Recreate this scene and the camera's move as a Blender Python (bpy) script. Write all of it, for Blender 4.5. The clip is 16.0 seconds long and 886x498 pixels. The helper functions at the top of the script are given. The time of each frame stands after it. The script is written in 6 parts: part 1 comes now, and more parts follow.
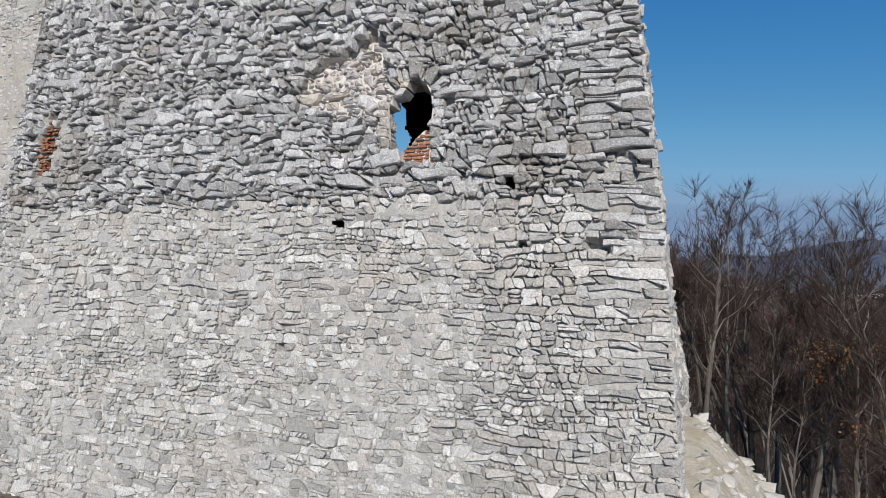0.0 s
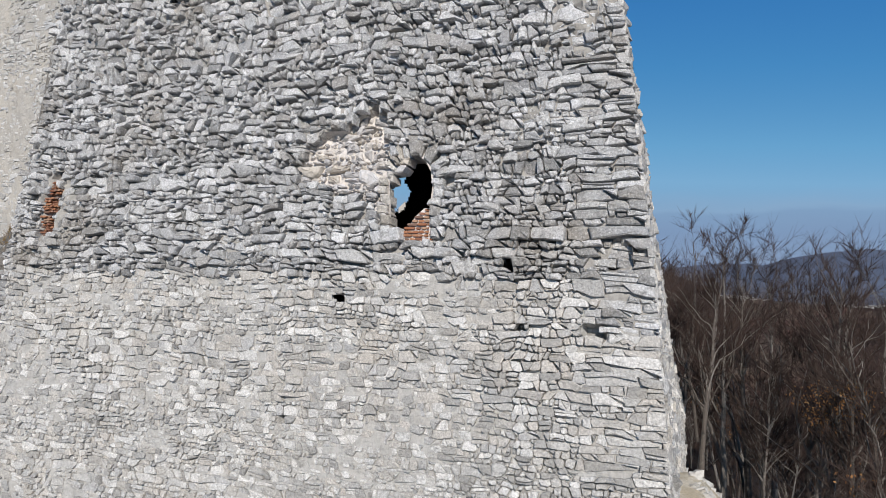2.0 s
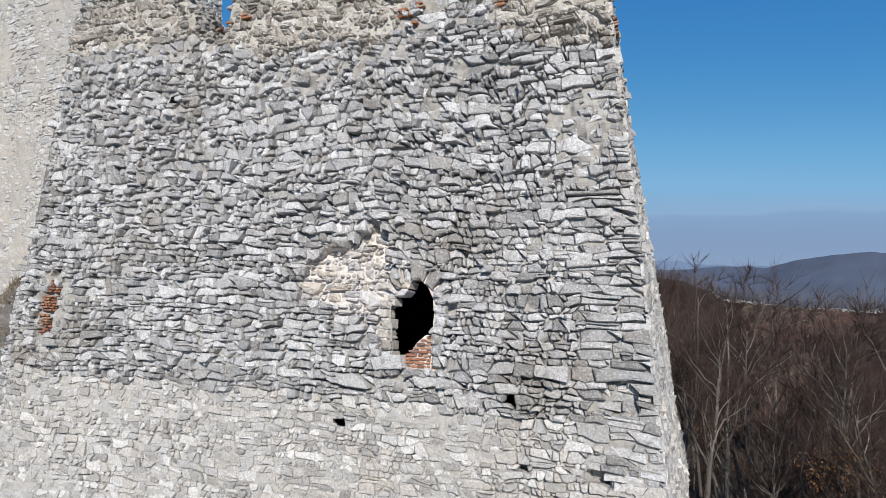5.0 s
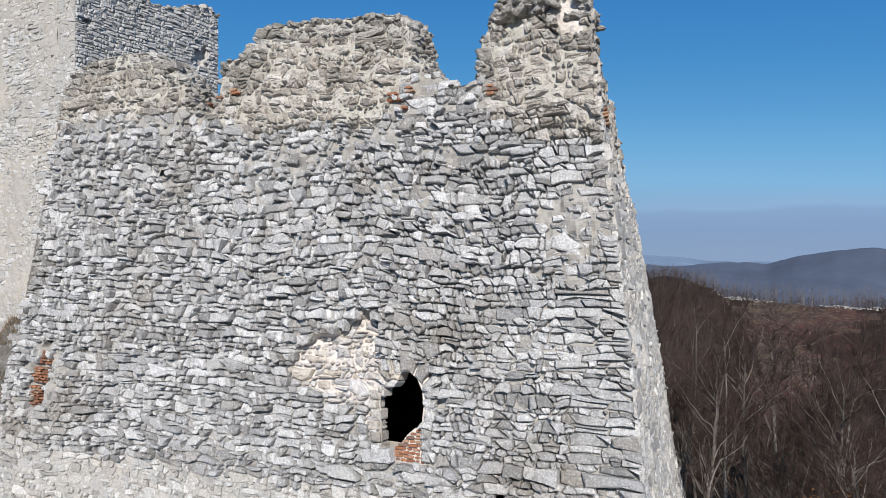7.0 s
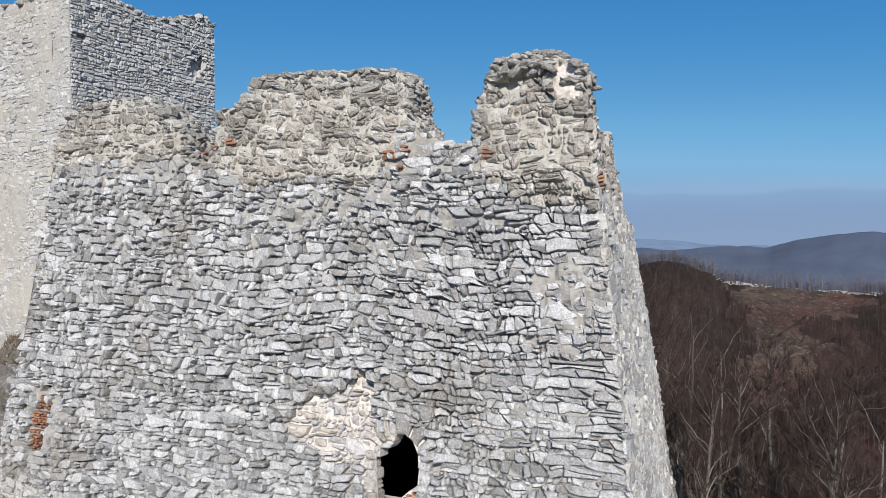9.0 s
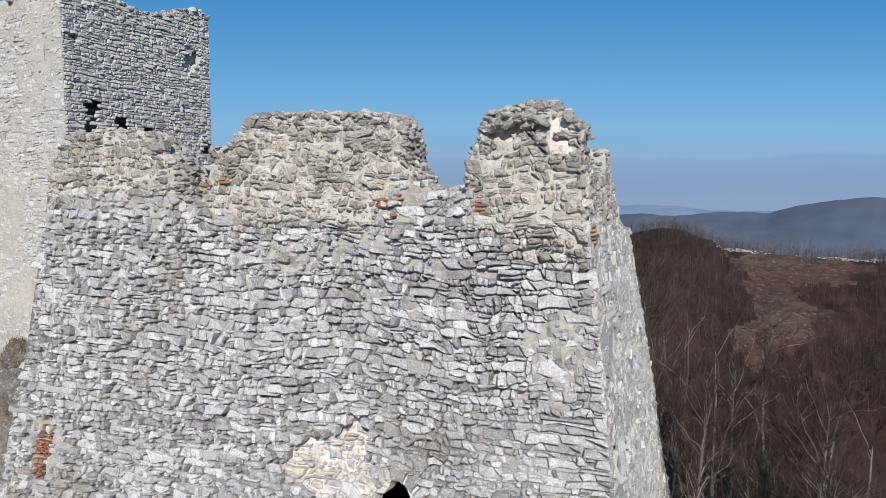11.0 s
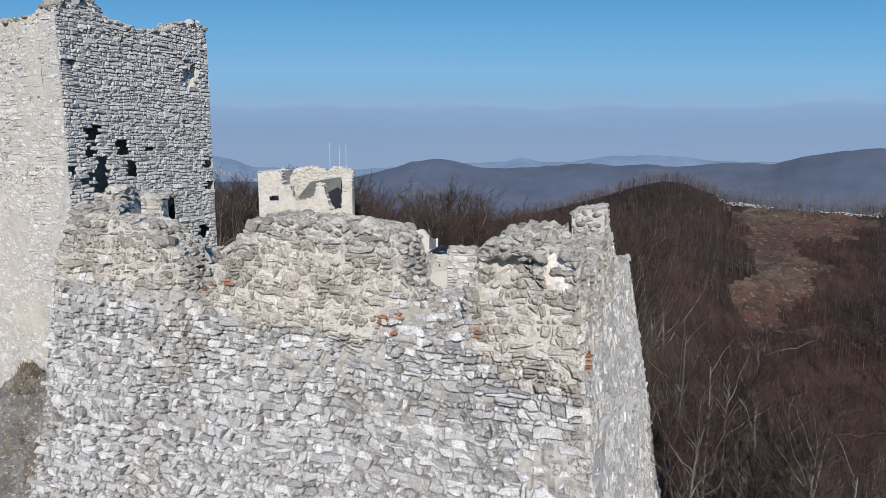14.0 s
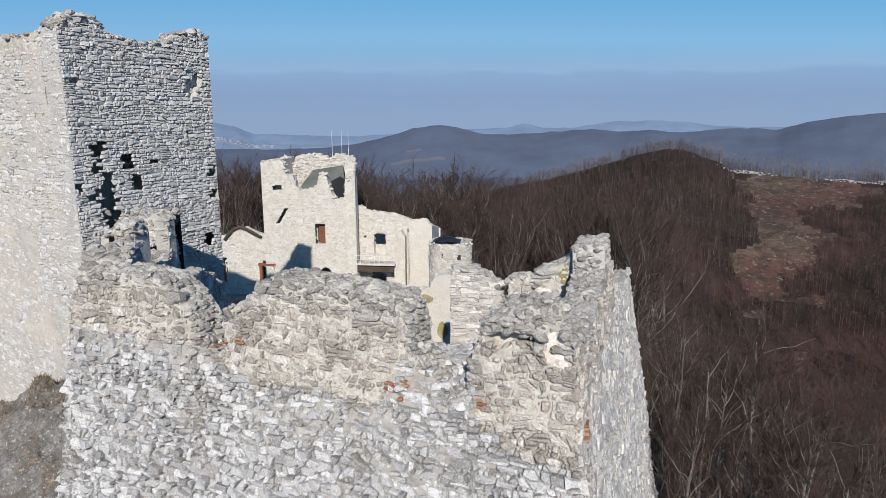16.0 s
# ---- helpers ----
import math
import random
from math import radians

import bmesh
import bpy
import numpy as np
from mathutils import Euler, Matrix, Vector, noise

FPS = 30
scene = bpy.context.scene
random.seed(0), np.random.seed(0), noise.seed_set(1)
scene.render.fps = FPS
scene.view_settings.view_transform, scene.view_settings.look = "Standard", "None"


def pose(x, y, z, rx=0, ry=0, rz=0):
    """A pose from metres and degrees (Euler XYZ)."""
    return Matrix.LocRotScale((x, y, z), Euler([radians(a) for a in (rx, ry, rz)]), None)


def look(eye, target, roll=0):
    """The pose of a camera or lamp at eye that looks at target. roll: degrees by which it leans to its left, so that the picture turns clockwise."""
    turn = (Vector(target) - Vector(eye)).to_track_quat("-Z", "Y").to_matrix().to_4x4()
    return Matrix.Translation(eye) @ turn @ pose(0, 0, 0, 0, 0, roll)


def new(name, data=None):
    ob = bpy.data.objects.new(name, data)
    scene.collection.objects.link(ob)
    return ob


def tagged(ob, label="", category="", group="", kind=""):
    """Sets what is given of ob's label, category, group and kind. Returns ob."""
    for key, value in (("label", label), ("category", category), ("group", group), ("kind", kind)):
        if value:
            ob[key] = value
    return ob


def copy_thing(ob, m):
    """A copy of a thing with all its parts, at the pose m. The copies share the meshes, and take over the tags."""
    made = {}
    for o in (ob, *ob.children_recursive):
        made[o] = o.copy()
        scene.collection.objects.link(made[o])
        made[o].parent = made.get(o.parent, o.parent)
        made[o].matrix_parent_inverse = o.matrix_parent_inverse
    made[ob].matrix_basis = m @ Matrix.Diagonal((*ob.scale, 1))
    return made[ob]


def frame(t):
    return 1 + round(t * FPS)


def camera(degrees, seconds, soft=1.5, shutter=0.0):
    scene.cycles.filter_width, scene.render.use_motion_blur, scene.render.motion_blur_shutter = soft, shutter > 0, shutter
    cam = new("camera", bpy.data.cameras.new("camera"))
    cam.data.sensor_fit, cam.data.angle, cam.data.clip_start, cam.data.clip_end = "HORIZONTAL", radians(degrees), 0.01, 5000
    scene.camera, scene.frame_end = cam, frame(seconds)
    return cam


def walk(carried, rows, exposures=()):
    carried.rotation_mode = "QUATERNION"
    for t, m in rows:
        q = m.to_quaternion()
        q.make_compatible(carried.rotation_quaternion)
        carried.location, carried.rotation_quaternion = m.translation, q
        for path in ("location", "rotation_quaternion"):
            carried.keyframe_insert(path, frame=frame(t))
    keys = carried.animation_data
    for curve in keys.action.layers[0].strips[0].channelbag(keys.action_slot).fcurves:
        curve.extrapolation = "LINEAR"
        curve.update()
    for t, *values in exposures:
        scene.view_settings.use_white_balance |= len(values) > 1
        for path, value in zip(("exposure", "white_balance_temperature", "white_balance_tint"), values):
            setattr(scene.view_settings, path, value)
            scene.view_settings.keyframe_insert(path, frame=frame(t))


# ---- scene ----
cam = camera(68, 16.0, soft=0.55)
PATH = [
    (0, (1.408, -13.984, 5.997), (1.207, -11.994, 5.977), -0.2),
    (0.5, (1.381, -14.013, 6.271), (1.185, -12.022, 6.267), 0.0),
    (1, (1.412, -14.041, 6.682), (1.213, -12.051, 6.675), 0.0),
    (1.5, (1.426, -14.101, 7.097), (1.23, -12.111, 7.098), 0.1),
    (2, (1.408, -14.191, 7.551), (1.213, -12.201, 7.553), 0.1),
    (2.5, (1.356, -14.197, 7.994), (1.158, -12.207, 8.003), 0.2),
    (3, (1.331, -14.165, 8.472), (1.133, -12.174, 8.48), 0.1),
    (3.5, (1.34, -14.119, 8.927), (1.138, -12.129, 8.936), 0.1),
    (4, (1.343, -14.093, 9.351), (1.144, -12.103, 9.364), 0.1),
    (6.5, (1.563, -13.876, 11.958), (1.359, -11.886, 11.955), 0.1),
    (7, (1.636, -13.877, 12.472), (1.431, -11.887, 12.468), 0.0),
    (7.5, (1.639, -13.92, 12.979), (1.438, -11.93, 12.974), 0.0),
    (8, (1.652, -13.955, 13.441), (1.453, -11.965, 13.433), 0.0),
    (8.5, (1.682, -13.909, 13.851), (1.481, -11.92, 13.823), -0.0),
    (11, (1.883, -13.832, 16.227), (1.68, -11.849, 16.067), -0.0),
    (11.5, (1.892, -13.848, 16.84), (1.688, -11.867, 16.657), -0.1),
    (12, (1.886, -13.9, 17.559), (1.682, -11.921, 17.347), -0.1),
    (12.5, (1.892, -13.906, 18.252), (1.687, -11.93, 18.016), -0.1),
    (13, (1.893, -13.815, 18.945), (1.687, -11.843, 18.684), -0.0),
    (13.5, (1.901, -13.786, 19.601), (1.695, -11.818, 19.315), 0.0),
    (14, (1.932, -13.733, 20.285), (1.725, -11.768, 19.974), 0.1),
    (14.5, (1.941, -13.748, 20.932), (1.733, -11.788, 20.596), 0.1),
    (15, (1.923, -13.79, 21.612), (1.717, -11.834, 21.251), 0.1),
    (15.5, (1.931, -13.76, 22.274), (1.722, -11.809, 21.886), -0.0),
    (16, (1.896, -13.745, 22.902), (1.684, -11.799, 22.491), -0.1),
]
walk(cam, [(t, look(eye, target, roll)) for t, eye, target, roll in PATH],
     exposures=[(0, -0.2, 6560, 11.5), (4, -0.05, 6560, 11.5), (8, 0.04, 6560, 11.5), (12, 0.04, 6560, 11.5), (14, 0.04, 6560, 11.5), (16, 0.1, 6600, 11.8)])

# ---- light ----
SUN_AZ, SUN_EL = radians(172.0), radians(31.0)
world = bpy.data.worlds.new("world")
scene.world = world
world.use_nodes = True
wn = world.node_tree
sky = wn.nodes.new("ShaderNodeTexSky")
sky.sky_type = "NISHITA"
sky.sun_disc = False
sky.sun_elevation, sky.sun_rotation = SUN_EL, SUN_AZ
sky.altitude, sky.air_density, sky.dust_density, sky.ozone_density = 500, 1.0, 0.6, 2.0
sep = wn.nodes.new("ShaderNodeSeparateColor")
wn.links.new(sky.outputs[0], sep.inputs[0])
level = wn.nodes.new("ShaderNodeMath")
level.operation = "MULTIPLY"
level.inputs[1].default_value = 0.105
wn.links.new(sep.outputs[0], level.inputs[0])
clear = wn.nodes.new("ShaderNodeValToRGB")
SKY_TINTS = [(0.04, (0.012, 0.026, 0.06)), (0.10, (0.014, 0.065, 0.18)), (0.15, (0.032, 0.19, 0.51)), (0.24, (0.065, 0.275, 0.59)), (0.39, (0.145, 0.40, 0.685)), (0.53, (0.215, 0.455, 0.71)), (0.67, (0.225, 0.42, 0.64)), (0.86, (0.24, 0.40, 0.60))]
while len(clear.color_ramp.elements) < len(SKY_TINTS):
    clear.color_ramp.elements.new(0.5)
for el, (p, col) in zip(clear.color_ramp.elements, SKY_TINTS):
    el.position, el.color = p, (*col, 1)
wn.links.new(level.outputs[0], clear.inputs[0])
# a layer of haze lies along the horizon, with a thin uneven line of cloud on its top
way = wn.nodes.new("ShaderNodeTexCoord").outputs["Generated"]
height = wn.nodes.new("ShaderNodeSeparateXYZ")
wn.links.new(way, height.inputs[0])
stretched = wn.nodes.new("ShaderNodeMapping")
stretched.inputs["Scale"].default_value = (9, 9, 40)
wn.links.new(way, stretched.inputs[0])
wisps = wn.nodes.new("ShaderNodeTexNoise")
wisps.inputs["Scale"].default_value = 1.0
wisps.inputs["Detail"].default_value = 5.0
wn.links.new(stretched.outputs[0], wisps.inputs["Vector"])
lifted = wn.nodes.new("ShaderNodeMath")
lifted.operation = "MULTIPLY_ADD"
lifted.inputs[1].default_value = 0.03
wn.links.new(wisps.outputs["Fac"], lifted.inputs[0])
wn.links.new(height.outputs[2], lifted.inputs[2])
HAZE_LAYER = [(0.0, (0.255, 0.35, 0.52, 0.92)), (0.04, (0.225, 0.335, 0.53, 0.82)), (0.066, (0.24, 0.36, 0.56, 0.6)), (0.074, (0.31, 0.445, 0.64, 0.45)), (0.10, (0.28, 0.45, 0.68, 0.0))]
layer = wn.nodes.new("ShaderNodeValToRGB")
while len(layer.color_ramp.elements) < len(HAZE_LAYER):
    layer.color_ramp.elements.new(0.5)
for el, (p, col) in zip(layer.color_ramp.elements, HAZE_LAYER):
    el.position, el.color = p, col
wn.links.new(lifted.outputs[0], layer.inputs[0])
hazed = wn.nodes.new("ShaderNodeMix")
hazed.data_type = "RGBA"
wn.links.new(layer.outputs[1], hazed.inputs[0])
wn.links.new(clear.outputs[0], hazed.inputs[6])
wn.links.new(layer.outputs[0], hazed.inputs[7])
wn.links.new(hazed.outputs[2], wn.nodes["Background"].inputs[0])
wn.nodes["Background"].inputs[1].default_value = 1.0
sun = new("sun", bpy.data.lights.new("sun", "SUN"))
sun.data.energy, sun.data.angle, sun.data.color = 5.3, radians(0.55), (1.0, 0.935, 0.835)
to_sun = Vector((math.sin(SUN_AZ) * math.cos(SUN_EL), math.cos(SUN_AZ) * math.cos(SUN_EL), math.sin(SUN_EL)))
sun.matrix_world = look(to_sun * 200, (0, 0, 0))


# ---- small helpers ----
def lerp_table(table, v):
    """Piecewise linear curve through (v, value) pairs."""
    if v <= table[0][0]:
        return table[0][1]
    for (a, p), (b, q) in zip(table, table[1:]):
        if v <= b:
            return p + (q - p) * (v - a) / (b - a)
    return table[-1][1]


def rough(p, scale, depth=3):
    return noise.fractal(Vector(p) * scale, 1.0, 2.0, depth)


class Soup:
    """Points and faces gathered for one mesh."""

    def __init__(self):
        self.v, self.f = [], []

    def add(self, verts, faces):
        n = len(self.v)
        self.v.extend(verts)
        self.f.extend(tuple(i + n for i in f) for f in faces)

    def mesh(self, name, mat, smooth=False):
        me = bpy.data.meshes.new(name)
        me.from_pydata([tuple(p) for p in self.v], [], self.f)
        me.materials.append(mat)
        if smooth:
            me.polygons.foreach_set("use_smooth", [True] * len(me.polygons))
        me.update()
        return me


def thing(name, at, label, category, group="", kind=""):
    ob = new(name)
    ob.location = at
    ob.empty_display_size = 0.3
    return tagged(ob, label, category, group, kind)


def part(name, soup, mat, parent, label="", smooth=False, kind=""):
    """One mesh object under a thing or a part, its points given in the world."""
    ob = new(name, soup.mesh(name, mat, smooth))
    if parent is not None:
        ob.parent = parent
        if parent.type == "EMPTY":
            ob.matrix_parent_inverse = Matrix.Translation(parent.location).inverted()
    return tagged(ob, label, kind=kind)


def box(soup, lo, hi, turn=0.0, mid=None, bevel=0.0):
    """A box with chamfered edges, turned about the upright axis."""
    bm = bmesh.new()
    bmesh.ops.create_cube(bm, size=1)
    c = (Vector(lo) + Vector(hi)) / 2
    d = Vector(hi) - Vector(lo)
    bmesh.ops.scale(bm, vec=d, verts=bm.verts)
    if bevel:
        bmesh.ops.bevel(bm, geom=bm.edges[:], offset=bevel, segments=1, affect="EDGES")
    m = Matrix.Translation(mid or c) @ Matrix.Rotation(radians(turn), 4, "Z")
    if mid is not None:
        m = m @ Matrix.Translation(c)
    bm.transform(m)
    bm.verts.index_update()
    soup.add([v.co.copy() for v in bm.verts], [[v.index for v in f.verts] for f in bm.faces])
    bm.free()



# ---- materials ----
def nodes_of(name, roughness=0.9):
    m = bpy.data.materials.new(name)
    m.use_nodes = True
    nt = m.node_tree
    bsdf = nt.nodes["Principled BSDF"]
    bsdf.inputs["Roughness"].default_value = roughness
    bsdf.inputs["Specular IOR Level"].default_value = 0.25
    return m, nt, bsdf


def node(nt, kind, **inputs):
    n = nt.nodes.new(kind)
    for k, v in inputs.items():
        n.inputs[k].default_value = v
    return n


def noise_node(nt, coord, scale, detail=4.0, rough_=0.6):
    n = node(nt, "ShaderNodeTexNoise", Scale=scale, Detail=detail, Roughness=rough_)
    nt.links.new(coord, n.inputs["Vector"])
    return n.outputs["Fac"]


def ramp_node(nt, fac, stops, interpolation="LINEAR"):
    n = nt.nodes.new("ShaderNodeValToRGB")
    n.color_ramp.interpolation = interpolation
    el = n.color_ramp.elements
    while len(el) < len(stops):
        el.new(0.5)
    for e, (p, col) in zip(el, stops):
        e.position = p
        e.color = (*col, 1) if len(col) == 3 else col
    nt.links.new(fac, n.inputs[0])
    return n.outputs[0]


def mix_node(nt, fac, a, b, mode="MIX"):
    n = nt.nodes.new("ShaderNodeMix")
    n.data_type, n.blend_type = "RGBA", mode
    for sock, val in ((n.inputs[0], fac), (n.inputs[6], a), (n.inputs[7], b)):
        if hasattr(val, "is_linked"):
            nt.links.new(val, sock)
        elif isinstance(val, (int, float)):
            sock.default_value = val
        else:
            sock.default_value = (*val, 1)
    return n.outputs[2]


def math_node(nt, op, a, b=0.0):
    n = nt.nodes.new("ShaderNodeMath")
    n.operation = op
    for sock, val in zip(n.inputs, (a, b)):
        if hasattr(val, "is_linked"):
            nt.links.new(val, sock)
        else:
            sock.default_value = val
    return n.outputs[0]


def grey(v):
    return (v, v, v)


def surface(name, palette, stains=(), grain=(11.0, 0.72, 1.22), relief=((7.0, 0.6), (20.0, 0.4), (60.0, 0.25)), depth=0.04, roughness=0.92, pieces=True, stretch=(1, 1, 1)):
    """A matt mineral, wood or bark surface. palette: colours picked piece by piece (or by a broad noise); stains: (scale, low, high, colour, strength)."""
    m, nt, bsdf = nodes_of(name, roughness)
    coord = nt.nodes.new("ShaderNodeTexCoord").outputs["Object"]
    if stretch != (1, 1, 1):
        mp = nt.nodes.new("ShaderNodeMapping")
        mp.inputs["Scale"].default_value = stretch
        nt.links.new(coord, mp.inputs[0])
        coord = mp.outputs[0]
    if pieces:
        a = nt.nodes.new("ShaderNodeObjectInfo").outputs["Random"]
        b = nt.nodes.new("ShaderNodeNewGeometry").outputs["Random Per Island"]
        pick = math_node(nt, "FRACT", math_node(nt, "ADD", a, b))
    else:
        pick = noise_node(nt, coord, 0.9, 6.0, 0.65)
        pick = math_node(nt, "ADD", math_node(nt, "MULTIPLY", math_node(nt, "SUBTRACT", pick, 0.5), 2.2), 0.5)
    k = len(palette)
    col = ramp_node(nt, pick, [((i + 0.5) / k if not pieces else i / k, p) for i, p in enumerate(palette)], "CONSTANT" if pieces else "LINEAR")
    for scale, low, high, tint, strength in stains:
        f = ramp_node(nt, noise_node(nt, coord, scale, 5.0, 0.62), [(low, grey(0)), (high, grey(strength))])
        col = mix_node(nt, f, col, tint)
    g = ramp_node(nt, noise_node(nt, coord, grain[0], 6.0, 0.7), [(0.25, grey(grain[1])), (0.75, grey(grain[2]))])
    col = mix_node(nt, 1.0, col, g, "MULTIPLY")
    nt.links.new(col, bsdf.inputs["Base Color"])
    height = None
    for scale, w in relief:
        h = math_node(nt, "MULTIPLY", noise_node(nt, coord, scale, 5.0, 0.65), w)
        height = h if height is None else math_node(nt, "ADD", height, h)
    bump = node(nt, "ShaderNodeBump", Distance=depth, Strength=0.9)
    nt.links.new(height, bump.inputs["Height"])
    nt.links.new(bump.outputs[0], bsdf.inputs["Normal"])
    return m


LICHEN = (0.16, 0.155, 0.14)
UMBER = (0.24, 0.20, 0.15)
MAT_STONE = surface("grey_limestone", [(0.459, 0.465, 0.484), (0.516, 0.524, 0.542), (0.608, 0.616, 0.634), (0.480, 0.485, 0.492), (0.688, 0.695, 0.717), (0.309, 0.313, 0.320), (0.539, 0.543, 0.555), (0.412, 0.419, 0.434), (0.629, 0.636, 0.649), (0.379, 0.372, 0.369)],
                    [(0.33, 0.50, 0.66, UMBER, 0.5), (0.8, 0.55, 0.72, LICHEN, 0.5), (4.5, 0.56, 0.68, (0.20, 0.198, 0.195), 0.6), (22.0, 0.56, 0.68, (0.7, 0.7, 0.69), 0.35), (34.0, 0.56, 0.64, (0.2, 0.195, 0.19), 0.4)], grain=(22.0, 0.5, 1.42), depth=0.10)
MAT_STONE_PALE = surface("washed_limestone", [(0.522, 0.519, 0.515), (0.572, 0.565, 0.557), (0.497, 0.482, 0.462), (0.696, 0.690, 0.683), (0.409, 0.407, 0.404), (0.546, 0.522, 0.497), (0.484, 0.484, 0.488), (0.360, 0.355, 0.347), (0.621, 0.619, 0.615)],
                         [(0.4, 0.52, 0.7, (0.54, 0.49, 0.43), 0.45), (1.1, 0.57, 0.72, (0.33, 0.32, 0.30), 0.6), (6.0, 0.57, 0.7, (0.28, 0.275, 0.27), 0.5), (24.0, 0.56, 0.68, (0.68, 0.68, 0.67), 0.35), (36.0, 0.57, 0.65, (0.24, 0.235, 0.225), 0.4)], grain=(22.0, 0.5, 1.42), depth=0.09)
MAT_STONE_TOP = surface("weathered_crest_stone", [(0.434, 0.401, 0.368), (0.383, 0.361, 0.333), (0.494, 0.468, 0.434), (0.545, 0.522, 0.493), (0.333, 0.311, 0.286), (0.585, 0.562, 0.538)],
                        [(0.9, 0.5, 0.66, LICHEN, 0.6), (5.0, 0.56, 0.7, (0.5, 0.47, 0.42), 0.35)], grain=(18.0, 0.45, 1.45), depth=0.08)
MAT_MORTAR = surface("lime_mortar", [(0.317, 0.309, 0.293), (0.380, 0.368, 0.353), (0.340, 0.329, 0.309)], [(0.7, 0.5, 0.7, UMBER, 0.3)], pieces=False, relief=((7.0, 0.6), (30.0, 0.4)), depth=0.05)
MAT_MORTAR_PALE = surface("pale_mortar", [(0.402, 0.398, 0.389), (0.463, 0.459, 0.450), (0.428, 0.414, 0.398)], [(0.5, 0.5, 0.7, (0.52, 0.48, 0.43), 0.3), (1.5, 0.56, 0.7, (0.36, 0.345, 0.325), 0.5)], pieces=False, relief=((7.0, 0.6), (30.0, 0.4)), depth=0.09)
MAT_CREAM = surface("exposed_cream_core", [(0.551, 0.528, 0.515), (0.606, 0.588, 0.588), (0.496, 0.468, 0.448), (0.578, 0.569, 0.579), (0.532, 0.491, 0.444), (0.431, 0.422, 0.429)], [(3.0, 0.55, 0.7, (0.45, 0.40, 0.33), 0.5)])
MAT_BRICK = surface("red_brick", [(0.269, 0.116, 0.064), (0.320, 0.155, 0.088), (0.218, 0.100, 0.064), (0.352, 0.224, 0.154), (0.192, 0.123, 0.097)], [(9.0, 0.55, 0.7, (0.55, 0.45, 0.38), 0.5)], depth=0.012)
MAT_KEEP = surface("keep_limestone", [(0.440, 0.446, 0.455), (0.468, 0.474, 0.484), (0.413, 0.418, 0.427), (0.495, 0.502, 0.514), (0.449, 0.453, 0.460)], [(0.3, 0.5, 0.68, (0.34, 0.33, 0.32), 0.4), (3.5, 0.57, 0.7, (0.24, 0.235, 0.23), 0.5)])
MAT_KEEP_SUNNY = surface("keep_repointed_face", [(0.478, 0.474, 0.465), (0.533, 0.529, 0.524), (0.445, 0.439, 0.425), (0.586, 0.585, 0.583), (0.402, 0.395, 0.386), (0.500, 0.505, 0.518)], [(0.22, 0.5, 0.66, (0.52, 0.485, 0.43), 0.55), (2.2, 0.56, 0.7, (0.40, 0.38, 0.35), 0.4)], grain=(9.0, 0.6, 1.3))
MAT_KEEP_MORTAR = surface("keep_pointing", [(0.396, 0.376, 0.345), (0.436, 0.420, 0.396), (0.364, 0.341, 0.305)], [(0.25, 0.5, 0.66, (0.56, 0.52, 0.46), 0.5), (1.3, 0.56, 0.7, (0.40, 0.385, 0.36), 0.4)], pieces=False, relief=((5.0, 0.6), (20.0, 0.4)), depth=0.04)
MAT_RENDERED = surface("bright_stone_facade", [(0.485, 0.469, 0.435), (0.536, 0.519, 0.489), (0.435, 0.415, 0.381), (0.511, 0.485, 0.440)], [(0.5, 0.52, 0.7, (0.52, 0.47, 0.40), 0.45)], pieces=False, relief=((3.5, 0.6), (9.0, 0.4)), depth=0.12)
MAT_SMOOTH = surface("smooth_pale_plaster", [(0.491, 0.474, 0.442), (0.532, 0.515, 0.487)], [(0.6, 0.52, 0.72, (0.46, 0.42, 0.36), 0.5), (3.0, 0.55, 0.7, (0.40, 0.375, 0.34), 0.45)], pieces=False, depth=0.07)
MAT_OCHRE = surface("ochre_lichen", [(0.30, 0.25, 0.12), (0.24, 0.21, 0.10), (0.36, 0.31, 0.20)], pieces=False)
MAT_DARK_WOOD = surface("dark_timber", [(0.045, 0.035, 0.03), (0.07, 0.055, 0.045)], pieces=False, depth=0.01)
MAT_BROWN_WOOD = surface("brown_timber", [(0.20, 0.085, 0.045), (0.15, 0.065, 0.04)], pieces=False, depth=0.01)
MAT_ROOF = surface("grey_green_roof_sheet", [(0.10, 0.11, 0.105), (0.13, 0.14, 0.13)], pieces=False, roughness=0.6, depth=0.01)
# black of the turret's tarpaulin, also painted shade under the residence roof
MAT_TARP_AND_SHADE = surface("black_tarp_and_shade", [(0.012, 0.014, 0.022), (0.02, 0.022, 0.03)], pieces=False, roughness=0.45, depth=0.02)
MAT_METAL = surface("pale_metal_pole", [(0.55, 0.56, 0.58), (0.6, 0.6, 0.62)], pieces=False, roughness=0.4, depth=0.002)
MAT_BARK = surface("grey_bark", [(0.108, 0.095, 0.087), (0.143, 0.131, 0.122), (0.076, 0.066, 0.060), (0.188, 0.175, 0.164)], [(2.0, 0.55, 0.7, (0.28, 0.262, 0.24), 0.5)], depth=0.02)
MAT_TWIG = surface("bare_twigs", stains=[(0.02, 0.5, 0.62, (0.095, 0.046, 0.04), 0.6), (0.03, 0.58, 0.70, (0.09, 0.078, 0.071), 0.5)], palette=[(0.049, 0.034, 0.030), (0.033, 0.022, 0.020), (0.069, 0.053, 0.046), (0.049, 0.031, 0.027)], relief=((40.0, 0.3),), depth=0.005)
